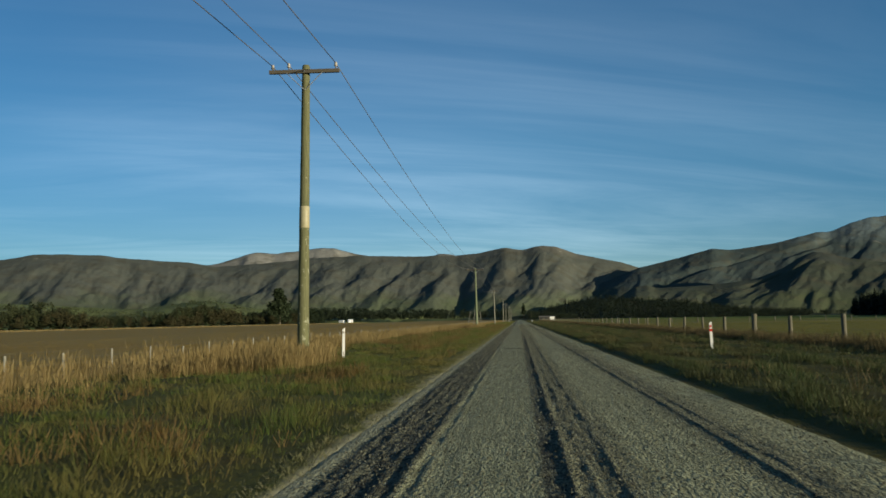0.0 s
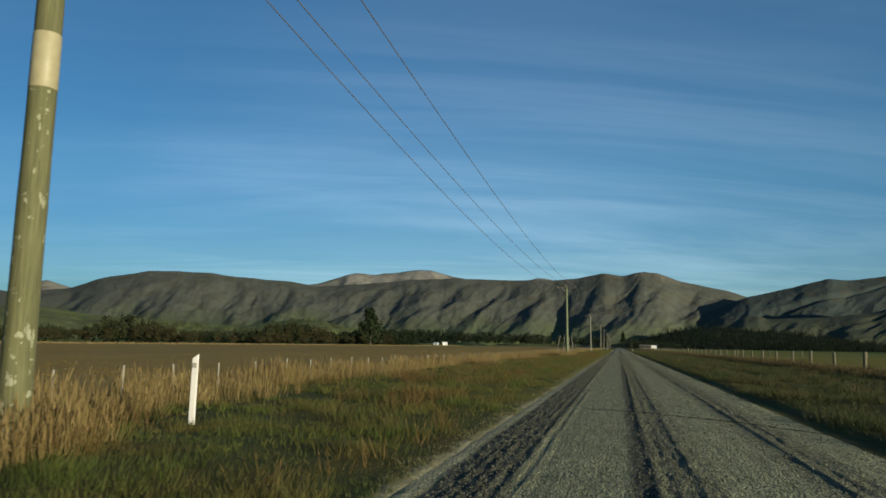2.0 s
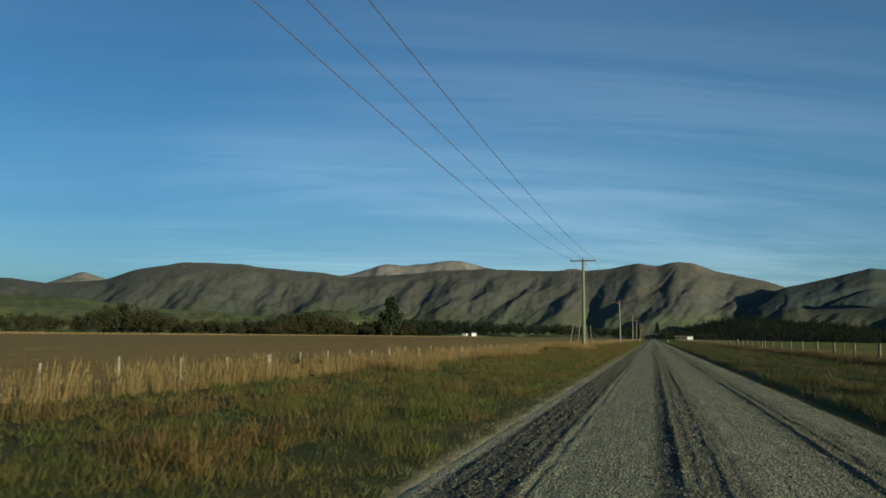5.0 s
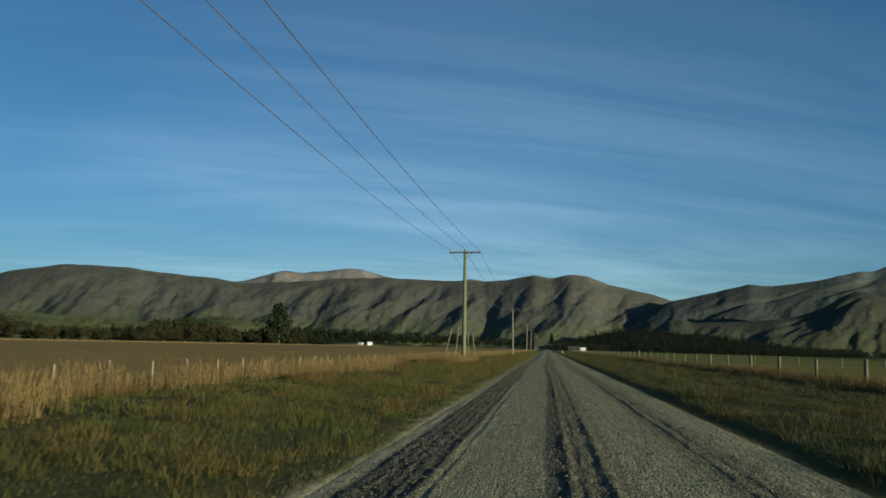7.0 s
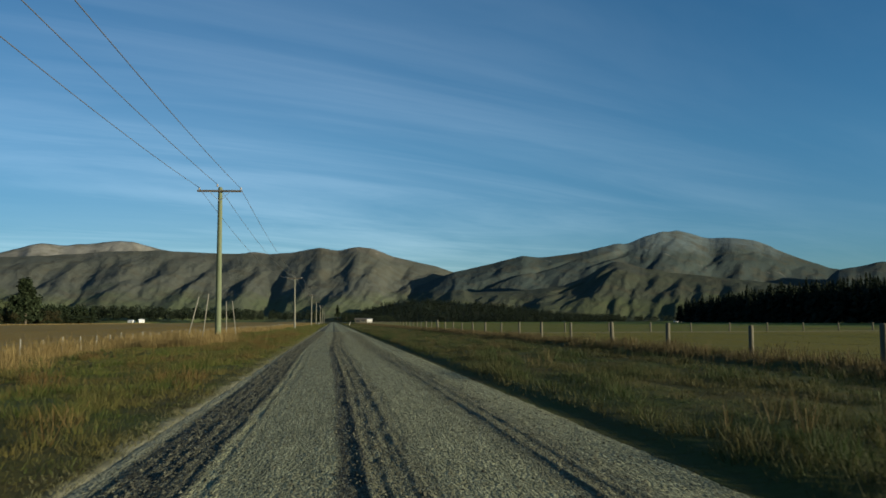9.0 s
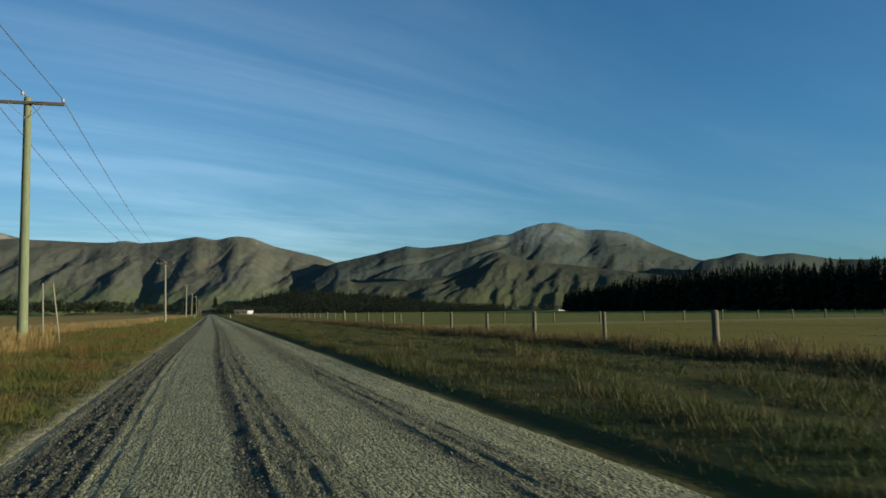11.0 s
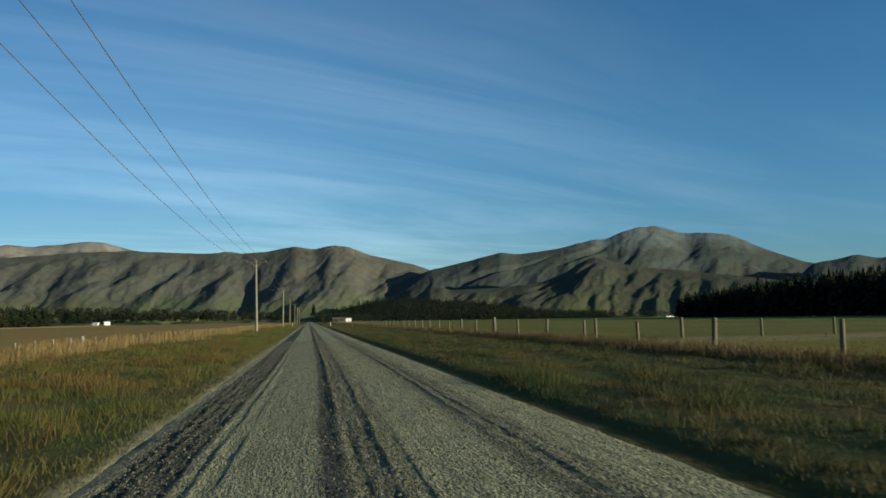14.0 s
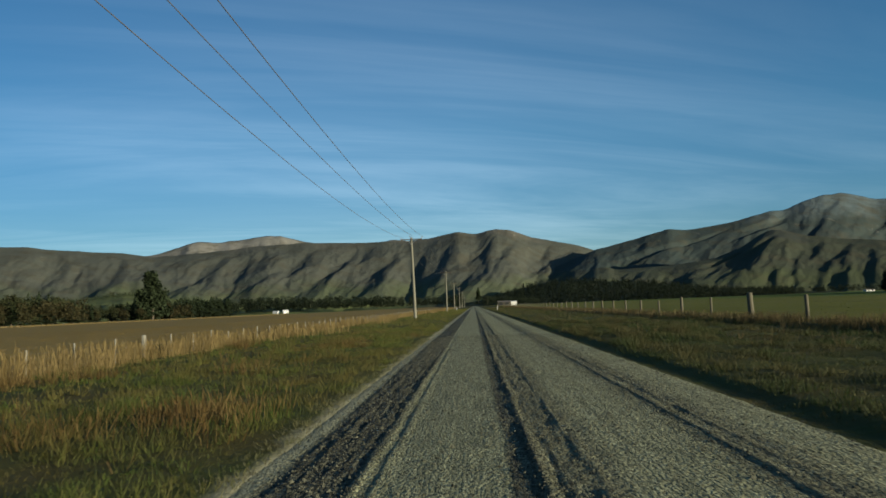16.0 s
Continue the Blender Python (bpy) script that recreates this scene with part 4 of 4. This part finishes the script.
def build_woods():
    r = np.random.default_rng(21)
    # pine plantation beyond the pasture
    s = np.repeat(np.linspace(0, 1, 150), 6)
    row = np.tile(np.arange(6), 150)
    n = len(s)
    x = 265 - 62 * s + row * 6.0 + r.normal(0, 1.2, n)
    y = 640 - 520 * s + r.normal(0, 1.6, n)
    h = np.interp(s, [0, 0.03, 0.2, 0.4, 0.65, 1], [13.5, 15.5, 19, 20.5, 18, 17]) * r.normal(1.0, 0.075, n)
    wood = foliage("pine_plantation", conifers(x, y, 0 * x - 0.3, h, 2.6 + 0.05 * h, 150, r), PINE_FAR_SHADED)
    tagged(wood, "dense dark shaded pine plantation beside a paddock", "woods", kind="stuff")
    trunks = [bm_tube([(x[i], y[i], -0.5), (x[i], y[i], h[i] * 0.7)], 0.2, 4) for i in range(0, n, 6)]
    whole = bmesh.new()
    for t in trunks:
        me = bpy.data.meshes.new("trunk")
        t.to_mesh(me), t.free()
        whole.from_mesh(me)
        bpy.data.meshes.remove(me)
    tagged(part("trunks", whole, BARK, wood), kind="stuff")
    # conifers on the low hill ahead
    n = 2100
    az = r.uniform(0.6, 21, n)
    u = r.random(n) ** 0.8
    rr = 960 + 530 * u
    el = np.interp(az, [-2, 1.4, 3.3, 4.9, 6.9, 10.2, 12.5, 15.3, 18.5, 24], [0.05, 0.40, 1.05, 1.35, 1.50, 1.25, 1.1, 0.6, 0.2, 0.02])
    x, y = polar(az, rr)
    z = np.clip((rr - 1000) / 500, 0, 1) ** 1.2 * 1500 * np.tan(np.radians(el)) - 2.0
    hill = foliage("conifer_forest", conifers(x, y, z, r.uniform(9, 14, n), r.uniform(2.6, 4.2, n), 34, r), PINE_FAR_SHADED)
    tagged(hill, "dark conifer forest covering a low hill", "forest", kind="stuff")
    # mixed shelter belt along the far side of the stubble
    n = 760
    yy = np.concatenate([r.uniform(110, 640, 620), r.uniform(640, 700, 140)])
    xx = -180 - np.abs(r.normal(0, 22, n))
    az = np.degrees(np.arctan2(xx, yy - EYE[1]))
    rng_ = np.hypot(xx, yy - EYE[1])
    el = np.interp(az, [-80, -44.6, -41.4, -39.3, -36, -30.4, -26.8, -25, -23.6, -21, -16.5, -9.8], [1.2, 1.0, 1.75, 1.35, 0.7, 0.9, 1.5, 1.45, 0.75, 1.0, 1.05, 1.05])
    h = rng_ * np.tan(np.radians(el)) * r.uniform(0.65, 1.15, n) + 1.5
    kind = r.random(n)
    leafy, dull = (kind < 0.42) & (yy < 600), (kind >= 0.42) & (kind < 0.75) & (yy < 600)
    piny = ~(leafy | dull)
    zz = np.full(n, -0.4)
    belt = foliage("shelter_belt", broadleaves(xx[leafy], yy[leafy], zz[leafy], h[leafy], h[leafy] * 0.45, 400, r), LEAF)
    tagged(belt, "dark mixed shelter belt along a stubble field", "trees", kind="stuff")
    autumn = foliage("autumn_belt", broadleaves(xx[dull] + 8, yy[dull], zz[dull], h[dull] * 0.85, h[dull] * 0.45, 400, r), LEAF_AUTUMN)
    tagged(autumn, "dull brown autumn bushes in a shelter belt", "trees", kind="stuff")
    pines = foliage("pine_belt", conifers(xx[piny], yy[piny], zz[piny], h[piny] * 1.02, h[piny] * 0.20 + 1.0, 110, r, 0.6), PINE)
    tagged(pines, "row of dark distant pines behind fields", "trees", kind="stuff")
    # trees across the end of the road and along the foot of the right hills
    az = np.concatenate([r.uniform(-19.5, -0.9, 330), r.uniform(1.0, 4.5, 60), r.uniform(12, 27, 170)])
    rr = np.where(az < 0, r.uniform(1400, 1560, len(az)), r.uniform(900, 985, len(az)))
    x, y = polar(az, rr)
    el = np.interp(az, [-19, -16.5, -9.5, -5, -1, 1, 4, 12, 20, 27], [0.95, 1.1, 1.05, 0.8, 0.8, 0.55, 0.45, 0.25, 0.42, 0.40])
    h = rr * np.tan(np.radians(el)) * r.uniform(0.62, 1.12, len(az)) + 2
    far = foliage("far_trees", broadleaves(x, y, 0 * x - 0.5, h, h * 0.36, 150, r), PINE_FAR_SHADED)
    tagged(far, "distant dark trees across the plain", "trees", kind="stuff")
    # small dark clumps on the green foothills
    az = np.concatenate([r.normal(-32.3, 1.0, 46), r.normal(-36.5, 0.5, 14), r.normal(-28.5, 0.8, 30), r.normal(-24.4, 0.9, 40), r.normal(-21.2, 0.5, 20)])
    rr = np.concatenate([r.uniform(1480, 1560, 46), r.uniform(1480, 1540, 14), r.uniform(1350, 1420, 30), r.uniform(1600, 1690, 40), r.uniform(1600, 1650, 20)])
    x, y = polar(az, rr)
    el = np.interp(az, [-44.7, -41.4, -37.9, -33.1, -28.5, -24.0, -22.4, -20.7], [2.1, 2.05, 1.6, 1.36, 1.1, 1.7, 1.57, 1.15])
    z = np.clip((rr - 900) / 850, 0, 1) ** 1.4 * 1750 * np.tan(np.radians(el)) - 4
    clumps = foliage("hill_trees", broadleaves(x, y, z, r.uniform(10, 17, len(x)), r.uniform(5, 8, len(x)), 60, r), LEAF)
    tagged(clumps, "dark shelter clumps on green foothills", "trees", kind="stuff")


build_woods()


def build_tree(name, label, x, y, h, w, seed, count, leaf, shape):
    """One standing tree: a tapered trunk with limbs, and a crown of leaf clumps on them."""
    r = np.random.default_rng(seed)
    tree = thing(name, label, "tree", pose(x, y, -0.4))
    bm = bm_lathe([(h * 0.030, 0), (h * 0.022, h * 0.08), (h * 0.018, h * 0.4), (h * 0.010, h * 0.75), (h * 0.003, h * 0.98)], 9, 0.06, seed)
    lobes = []
    for k in range(26):
        f = r.uniform(0.10, 0.97)
        a = r.uniform(0, 2 * math.pi)
        reach = w * np.interp(f, *shape) * r.uniform(0.45, 1.0)
        tip = Vector((reach * math.cos(a), reach * math.sin(a), h * f + 0.10 * reach))
        limb = bm_tube([(0, 0, h * f * 0.9), tip * 0.5 + Vector((0, 0, h * f * 0.46)), tip], h * 0.004, 4)
        me = bpy.data.meshes.new("limb")
        limb.to_mesh(me), limb.free()
        bm.from_mesh(me)
        bpy.data.meshes.remove(me)
        lobes.append((tip, w * np.interp(f, *shape) * r.uniform(0.28, 0.5) + 0.03 * h))
    part("trunk", bm, BARK, tree, "dark tapering trunk with limbs")
    k = r.integers(0, len(lobes), count)
    centre = np.array([l[0][:] for l in lobes])[k]
    radius = np.array([l[1] for l in lobes])[k]
    d = r.normal(size=(count, 3))
    d /= np.linalg.norm(d, axis=1)[:, None]
    c = centre * r.uniform(0.75, 1.05, count)[:, None] + d * (radius * r.uniform(0.4, 1.1, count))[:, None] * np.array([1, 1, 0.55])
    c[:, 2] = np.clip(c[:, 2], 0.05 * h, h)
    v = (c[:, None, :] + r.normal(size=(count, 3, 3)) * h * 0.024).reshape(-1, 3)
    crown = foliage("crown", v, leaf)
    crown.parent = tree
    tagged(crown, "uneven dark crown with gaps")


OPEN_CROWN = ([0, 0.1, 0.3, 0.5, 0.7, 0.85, 1.0], [0.7, 1.0, 1.0, 0.9, 0.62, 0.42, 0.15])
RAGGED_CROWN = ([0, 0.1, 0.3, 0.5, 0.7, 0.85, 1.0], [0.8, 1.0, 0.95, 0.72, 0.50, 0.34, 0.08])
SPIRE = ([0, 0.1, 0.4, 0.7, 1.0], [0.9, 1.0, 0.75, 0.4, 0.05])
build_tree("pine_tree", "tall old dark pine with an open ragged crown", -170.5, 537, 26.2, 9.5, 4, 6500, PINE, RAGGED_CROWN)
build_tree("conifer_tree", "dark pointed conifer at the end of the road", 7.3, 1300, 27, 7.0, 5, 1500, PINE, SPIRE)
build_tree("broad_tree", "broad dark round-headed tree in a belt", -183, 432, 12.5, 9.0, 6, 2200, LEAF, OPEN_CROWN)
build_tree("broad_tree", "broad dark round-headed tree in a belt", -190, 415, 11.0, 7.0, 7, 1800, LEAF, OPEN_CROWN)
build_tree("tall_tree", "tall thin-topped dark tree above a belt", -196, 296, 10.8, 4.0, 8, 1500, LEAF, OPEN_CROWN)
build_tree("tall_tree", "tall dark leaning tree above a belt", -190, 306, 9.6, 5.0, 9, 1500, LEAF, OPEN_CROWN)
build_tree("pine_tree", "dark pine near the end of the road", -14, 1010, 17, 5.0, 10, 900, PINE, SPIRE)
build_tree("pine_tree", "dark pine near the end of the road", -22, 1040, 16, 5.0, 11, 900, PINE, SPIRE)
build_tree("pine_tree", "dark pine behind a brown farm shed", 16, 1020, 13, 6.0, 12, 900, PINE, OPEN_CROWN)


# ---- far farm buildings ----
def build_shed(name, label, m, w, d, wall, roof, wall_mat, roof_mat, openings):
    shed = thing(name, label, "building", m)
    part("wall", bm_box((w, d, wall + 0.6), (0, 0, wall / 2 - 0.3), 0.02), wall_mat, shed)
    bm = bmesh.new()
    a, b = w / 2 + 0.4, d / 2 + 0.4
    low = [bm.verts.new(p) for p in ((-a, -b, wall), (a, -b, wall), (a, b, wall), (-a, b, wall))]
    high = [bm.verts.new(p) for p in ((-a, 0, wall + roof), (a, 0, wall + roof))]
    for f in ((low[0], low[1], high[1], high[0]), (low[2], low[3], high[0], high[1]), (low[1], low[2], high[1]), (low[3], low[0], high[0])):
        bm.faces.new(f)
    bm.faces.new(low[::-1])
    part("roof", bm, roof_mat, shed)
    for x, z, sx, sz in openings:
        part("window", bm_box((sx, 0.08, sz), (x, -d / 2 - 0.02, z), 0.01), DARK_GLASS, shed, "dark window opening")


build_shed("farm_shed", "brown boarded farm shed with an iron roof", pose(22.6, 705, 0.2), 9.6, 7, 2.6, 0.9, WALL_BROWN, ROOF_BROWN, ((-2.6, 1.3, 2.8, 2.0), (1.6, 1.3, 2.8, 2.0)))
build_shed("white_outbuilding", "small white painted building beside a brown shed", pose(29.4, 704, 0.2), 4.4, 5, 2.7, 0.4, WALL_WHITE, ROOF_PALE, ())
build_shed("farmhouse", "white farmhouse with pale roof beyond the fields", pose(-312.5, 1341, 0, 0, 0, -20), 9, 7, 2.6, 1.3, WALL_WHITE, ROOF_PALE, ((2, 1.5, 1.0, 1.0),))
build_shed("farmhouse", "white barn with a pale roof beyond the fields", pose(-297, 1338, 0, 0, 0, 25), 8, 8, 3.2, 2.0, WALL_WHITE, ROOF_PALE, ((1.5, 1.4, 1.4, 1.8),))
build_shed("farmhouse", "distant white farmhouse under green foothills", pose(388, 905, -0.4), 8, 6, 1.9, 0.9, WALL_WHITE, ROOF_BROWN, ((2, 1.3, 1.2, 1.0), (-2, 1.3, 1.2, 1.0)))


# ---- low bushes in the dry grass of the fence line ----
def build_bush(x, y, h, w, seed):
    r = np.random.default_rng(seed)
    bush = thing("bush", "small dark scrubby bush against a wire fence", "bush", pose(x, y, float(ground_z(x, y))), "bushes along the fence")
    stems = bmesh.new()
    for k in range(6):
        a = r.uniform(0, 2 * math.pi)
        me = bpy.data.meshes.new("stem")
        one = bm_tube([(0, 0, -0.05), (0.2 * w * math.cos(a), 0.2 * w * math.sin(a), 0.4 * h), (0.6 * w * math.cos(a), 0.6 * w * math.sin(a), 0.85 * h)], 0.010, 5)
        one.to_mesh(me), one.free()
        stems.from_mesh(me)
        bpy.data.meshes.remove(me)
    part("stems", stems, BARK, bush)
    n = 900
    d = r.normal(size=(n, 3))
    d /= np.linalg.norm(d, axis=1)[:, None]
    c = d * np.array([w, w, h * 0.5]) * r.uniform(0.4, 1.0, n)[:, None] + np.array([0, 0, h * 0.52])
    leaves = foliage("leaves", (c[:, None, :] + r.normal(size=(n, 3, 3)) * 0.018).reshape(-1, 3), LEAF)
    leaves.parent = bush


build_bush(-11.7, 66.8, 0.72, 0.24, 61)
build_bush(-12.2, 70.4, 0.62, 0.34, 62)
build_bush(-11.6, 161.9, 0.50, 0.30, 63)
build_bush(-8.4, 27.0, 0.45, 0.45, 64)

# ---- grass and loose stones, nearest to the road thickest ----


def blades(name, label, x0, x1, y0, y1, count, height, width, mat, seed, lean=0.35, head=0.0, thick_at=None, tuft=0, spread=0.05, category="grass"):
    """Grass blades as slim triangles; head adds a seed head. height: a function of x, y and noise."""
    r = np.random.default_rng(seed)
    x, y = r.uniform(x0, x1, count), r.uniform(y0, y1, count)
    if thick_at is not None:
        keep = r.random(count) < thick_at(x, y)
        x, y = x[keep], y[keep]
    n = len(x)
    a, b = r.uniform(0, 2 * np.pi, n), r.uniform(0, 2 * np.pi, n)
    tall = height(x, y)
    if tuft:
        # blades gather in tufts and lean outwards from their middle
        k = r.integers(0, max(n // tuft, 1), n)
        away = np.abs(r.normal(0, spread, n))
        x, y = x[k] + away * np.cos(b), y[k] + away * np.sin(b)
        tall = tall[k] * r.uniform(0.75, 1.25, n)[k]
    z = ground_z(x, y) - 0.02
    h = tall * r.uniform(0.45, 1.2, n)
    w = width * r.uniform(0.6, 1.4, n)
    tilt = lean * h * r.uniform(0.2, 1.5, n)
    p0 = np.stack([x + w * np.cos(a), y + w * np.sin(a), z], -1)
    p1 = np.stack([x - w * np.cos(a), y - w * np.sin(a), z], -1)
    tip = np.stack([x + tilt * np.cos(b), y + tilt * np.sin(b), z + h], -1)
    if not head:
        v = np.stack([p0, p1, tip], 1).reshape(-1, 3)
        f = np.arange(3 * n).reshape(-1, 3)
    else:
        back = tip - 0.28 * (tip - np.stack([x, y, z], -1))
        side = np.stack([head * np.cos(a), head * np.sin(a), 0 * a], -1)
        v = np.stack([p0, p1, tip, back + side, back - side], 1).reshape(-1, 3)
        k = 5 * np.arange(n)[:, None]
        f = np.concatenate([k + np.array([0, 1, 2]), k + np.array([2, 3, 4])])
    ob = link_mesh(name, v, f, mat)
    return tagged(ob, label, category, kind="stuff")


def verge_height(x, y):
    clump = np.clip(0.40 + 1.6 * fractal(x * 0.7, y * 0.6, 3), 0.02, 1.6)
    edge = np.clip((ROAD_L + 0.1 - x) / 0.9, 0.3, 1)
    return (0.06 + 0.17 * clump) * edge


def right_height(x, y):
    clump = np.clip(0.30 + 2.0 * fractal(x * 0.9 + 50, y * 0.2, 3), 0.0, 1.8) + 0.35 * np.exp(-((x - 4.0) / 0.35) ** 2)
    return (0.06 + 0.16 * clump) * np.clip((x - 3.3) / 0.4, 0.35, 1)


def tall_height(x, y):
    return 0.40 + 0.38 * np.clip(0.5 + fractal(x * 0.6 + 9, y * 0.4, 2), 0, 1.2) + 0.12 * np.exp(-(((x + 7.4) / 1.5) ** 2 + ((y - 23.5) / 3.0) ** 2))


def tall_share(x, y):
    band = np.exp(-((x + 11.6) / 1.0) ** 2) + 0.5 * np.exp(-(((x + 7.9) / 2.0) ** 2 + ((y - 23.8) / 2.2) ** 2)) + 1.2 * np.exp(-(((x + 7.6) / 1.6) ** 2 + ((y - 123.5) / 4.0) ** 2))
    band += 0.8 * np.exp(-((x + 9.4) / 1.4) ** 2) * np.clip(fractal(x * 0.15 + 3, y * 0.08, 2) * 2.4 - 0.1, 0, 1)
    share = np.clip(band * (0.65 + 1.1 * fractal(x * 0.4, y * 0.25, 2)), 0, 1)
    return np.where(share < 0.12, 0, share)


def rust_height(x, y):
    return 0.16 + 0.20 * np.clip(0.5 + fractal(x * 0.8 + 4, y * 0.6, 2), 0, 1.2)


def rust_share(x, y):
    return np.clip(3.2 * fractal(x * 0.33 + 40, y * 0.22 + 8, 3) - 0.45, 0, 1) * np.clip((ROAD_L - 0.5 - x) / 0.6, 0, 1)


def brown_height(x, y):
    return 0.20 + 0.22 * np.clip(0.5 + fractal(x * 0.5, y * 0.5 + 7, 2), 0, 1.2)


def brown_share(x, y):
    return np.clip((2.6 * np.exp(-((x - 12.4) / 0.65) ** 2) + 0.05 * np.exp(-((x - 6.5) / 2.2) ** 2) * np.clip(fractal(x * 0.5, y * 0.2 + 2, 2) * 3, 0, 1)) * (0.7 + fractal(x * 0.4 + 5, y * 0.3, 2)), 0, 1)


def low(amount):
    return lambda x, y: amount * (0.7 + 0.6 * np.clip(0.5 + fractal(x * 0.2, y * 0.2, 2), 0, 1))


RUST = "rusty brown seeding grass in patches on a verge"
MIXED, OLIVE = "green and rusty mixed verge grass", "short olive verge grass with dry tufts"
STRAW, RANK = "tall straw-coloured seeding grass along a fence", "rank brown grass under a fence"
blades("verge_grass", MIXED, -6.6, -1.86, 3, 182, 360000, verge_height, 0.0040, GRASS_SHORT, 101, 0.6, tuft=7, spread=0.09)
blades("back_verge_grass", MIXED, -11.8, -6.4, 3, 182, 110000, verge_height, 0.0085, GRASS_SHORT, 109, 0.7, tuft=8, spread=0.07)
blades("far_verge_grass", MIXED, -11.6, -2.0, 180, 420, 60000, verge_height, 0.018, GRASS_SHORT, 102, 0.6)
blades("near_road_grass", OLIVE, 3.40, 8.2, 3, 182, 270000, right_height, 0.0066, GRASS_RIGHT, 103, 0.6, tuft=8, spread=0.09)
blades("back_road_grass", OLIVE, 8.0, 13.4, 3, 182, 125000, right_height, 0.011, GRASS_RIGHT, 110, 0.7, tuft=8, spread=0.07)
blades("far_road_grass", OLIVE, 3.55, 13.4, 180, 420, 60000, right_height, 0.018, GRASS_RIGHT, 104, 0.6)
blades("tall_dry_grass", STRAW, -13.4, -2.6, 0, 170, 420000, tall_height, 0.0050, GRASS_TALL, 105, 0.25, 0.010, tall_share, tuft=6, spread=0.07)
for y0, y1, x1 in ((20.6, 25.6, -6.1), (118.0, 126.0, -6.3)):
    blades("pole_grass", "thick straw-coloured grass round the foot of a pole", x1 - 3.4, x1, y0, y1, 6000, lambda x, y: 0.46 + 0.16 * np.clip(0.5 + fractal(x, y * 0.7, 2), 0, 1.2), 0.0055, GRASS_TALL, 140, 0.22, 0.010, tuft=9, spread=0.07)
blades("rusty_grass", RUST, -11.0, -2.4, 0, 170, 260000, rust_height, 0.0050, GRASS_RUST, 131, 0.45, 0.007, rust_share, tuft=9, spread=0.10)
blades("far_tall_dry_grass", STRAW, -13.4, -6.0, 170, 480, 110000, tall_height, 0.016, GRASS_TALL, 106, 0.22, 0.022, tall_share)
blades("fence_grass", RANK, 4.5, 14.4, 0, 170, 270000, brown_height, 0.009, GRASS_BROWN, 107, 0.35, 0.008, brown_share, tuft=8, spread=0.08)
blades("far_fence_grass", RANK, 4.5, 14.4, 170, 450, 90000, brown_height, 0.018, GRASS_BROWN, 108, 0.3, 0.020, brown_share)
blades("edge_grass", "pale dusty grass fringe along the gravel", -2.15, -1.62, 3, 165, 60000, lambda x, y: 0.035 + 0.05 * np.clip(0.5 + fractal(x, y * 1.3, 2), 0, 1.2), 0.005, EDGE_GRASS, 111, 0.9, tuft=8, spread=0.05)
blades("stubble", "brown cut stubble rows in a field", -50, -12.6, 0, 330, 95000, low(0.045), 0.033, STUBBLE, 120, 0.5, category="stubble")
blades("far_stubble", "brown cut stubble rows in a field", -149, -50, 0, 700, 45000, low(0.045), 0.06, STUBBLE, 121, 0.5, category="stubble")
blades("field_edge_grass", "pale rank grass along the far edge of a stubble field", -165, -149.5, 60, 760, 26000, low(0.55), 0.10, GRASS_TALL, 125, 0.4)
blades("pasture_grass", "close-grazed yellow green pasture grass", 13.6, 60, 0, 158, 90000, low(0.05), 0.024, PASTURE, 122, 0.7)
blades("far_pasture_grass", "close-grazed green paddock grass", 13.6, 220, 158, 640, 60000, low(0.06), 0.06, PASTURE_GREEN, 123, 0.7)


def build_stones():
    """Loose road stones: squat, uneven eight-sided pebbles."""
    r = np.random.default_rng(55)
    n = 165000
    x = np.concatenate([r.normal(-1.28, 0.22, n * 2 // 8), r.normal(0.52, 0.26, n // 5), r.normal(2.15, 0.30, n // 6), r.uniform(ROAD_L, ROAD_R + 0.2, n * 9 // 24)])
    x = x[(x > ROAD_L - 0.25) & (x < ROAD_R + 0.2)]
    n = len(x)
    y = 3.5 + 162 * r.random(n)
    x = x + track_shift(y) * (x < 2.6)
    z = np.where(x > ROAD_L, road_z(x, y), ground_z(x, y))
    s = r.lognormal(-4.70, 0.36, n).clip(0.005, 0.022)
    corner = np.array([[1, 0, 0], [0, 1, 0], [-1, 0, 0], [0, -1, 0], [0, 0, 0.75], [0, 0, -0.5]])
    a = r.uniform(0, 2 * np.pi, n)
    c, si = np.cos(a), np.sin(a)
    p = corner[None] * s[:, None, None] * r.uniform(0.6, 1.35, (n, 6, 1)) + r.normal(0, 0.12, (n, 6, 3)) * s[:, None, None]
    q = np.stack([p[..., 0] * c[:, None] - p[..., 1] * si[:, None] + x[:, None], p[..., 0] * si[:, None] + p[..., 1] * c[:, None] + y[:, None], p[..., 2] + (z + s * 0.25)[:, None]], -1)
    f = np.array([[0, 1, 4], [1, 2, 4], [2, 3, 4], [3, 0, 4]])
    faces = (6 * np.arange(n)[:, None, None] + f[None]).reshape(-1, 3)
    ob = link_mesh("loose_gravel", q.reshape(-1, 3), faces, STONE)
    tagged(ob, "loose grey stones thrown into windrows on the road", "gravel", kind="stuff")


build_stones()
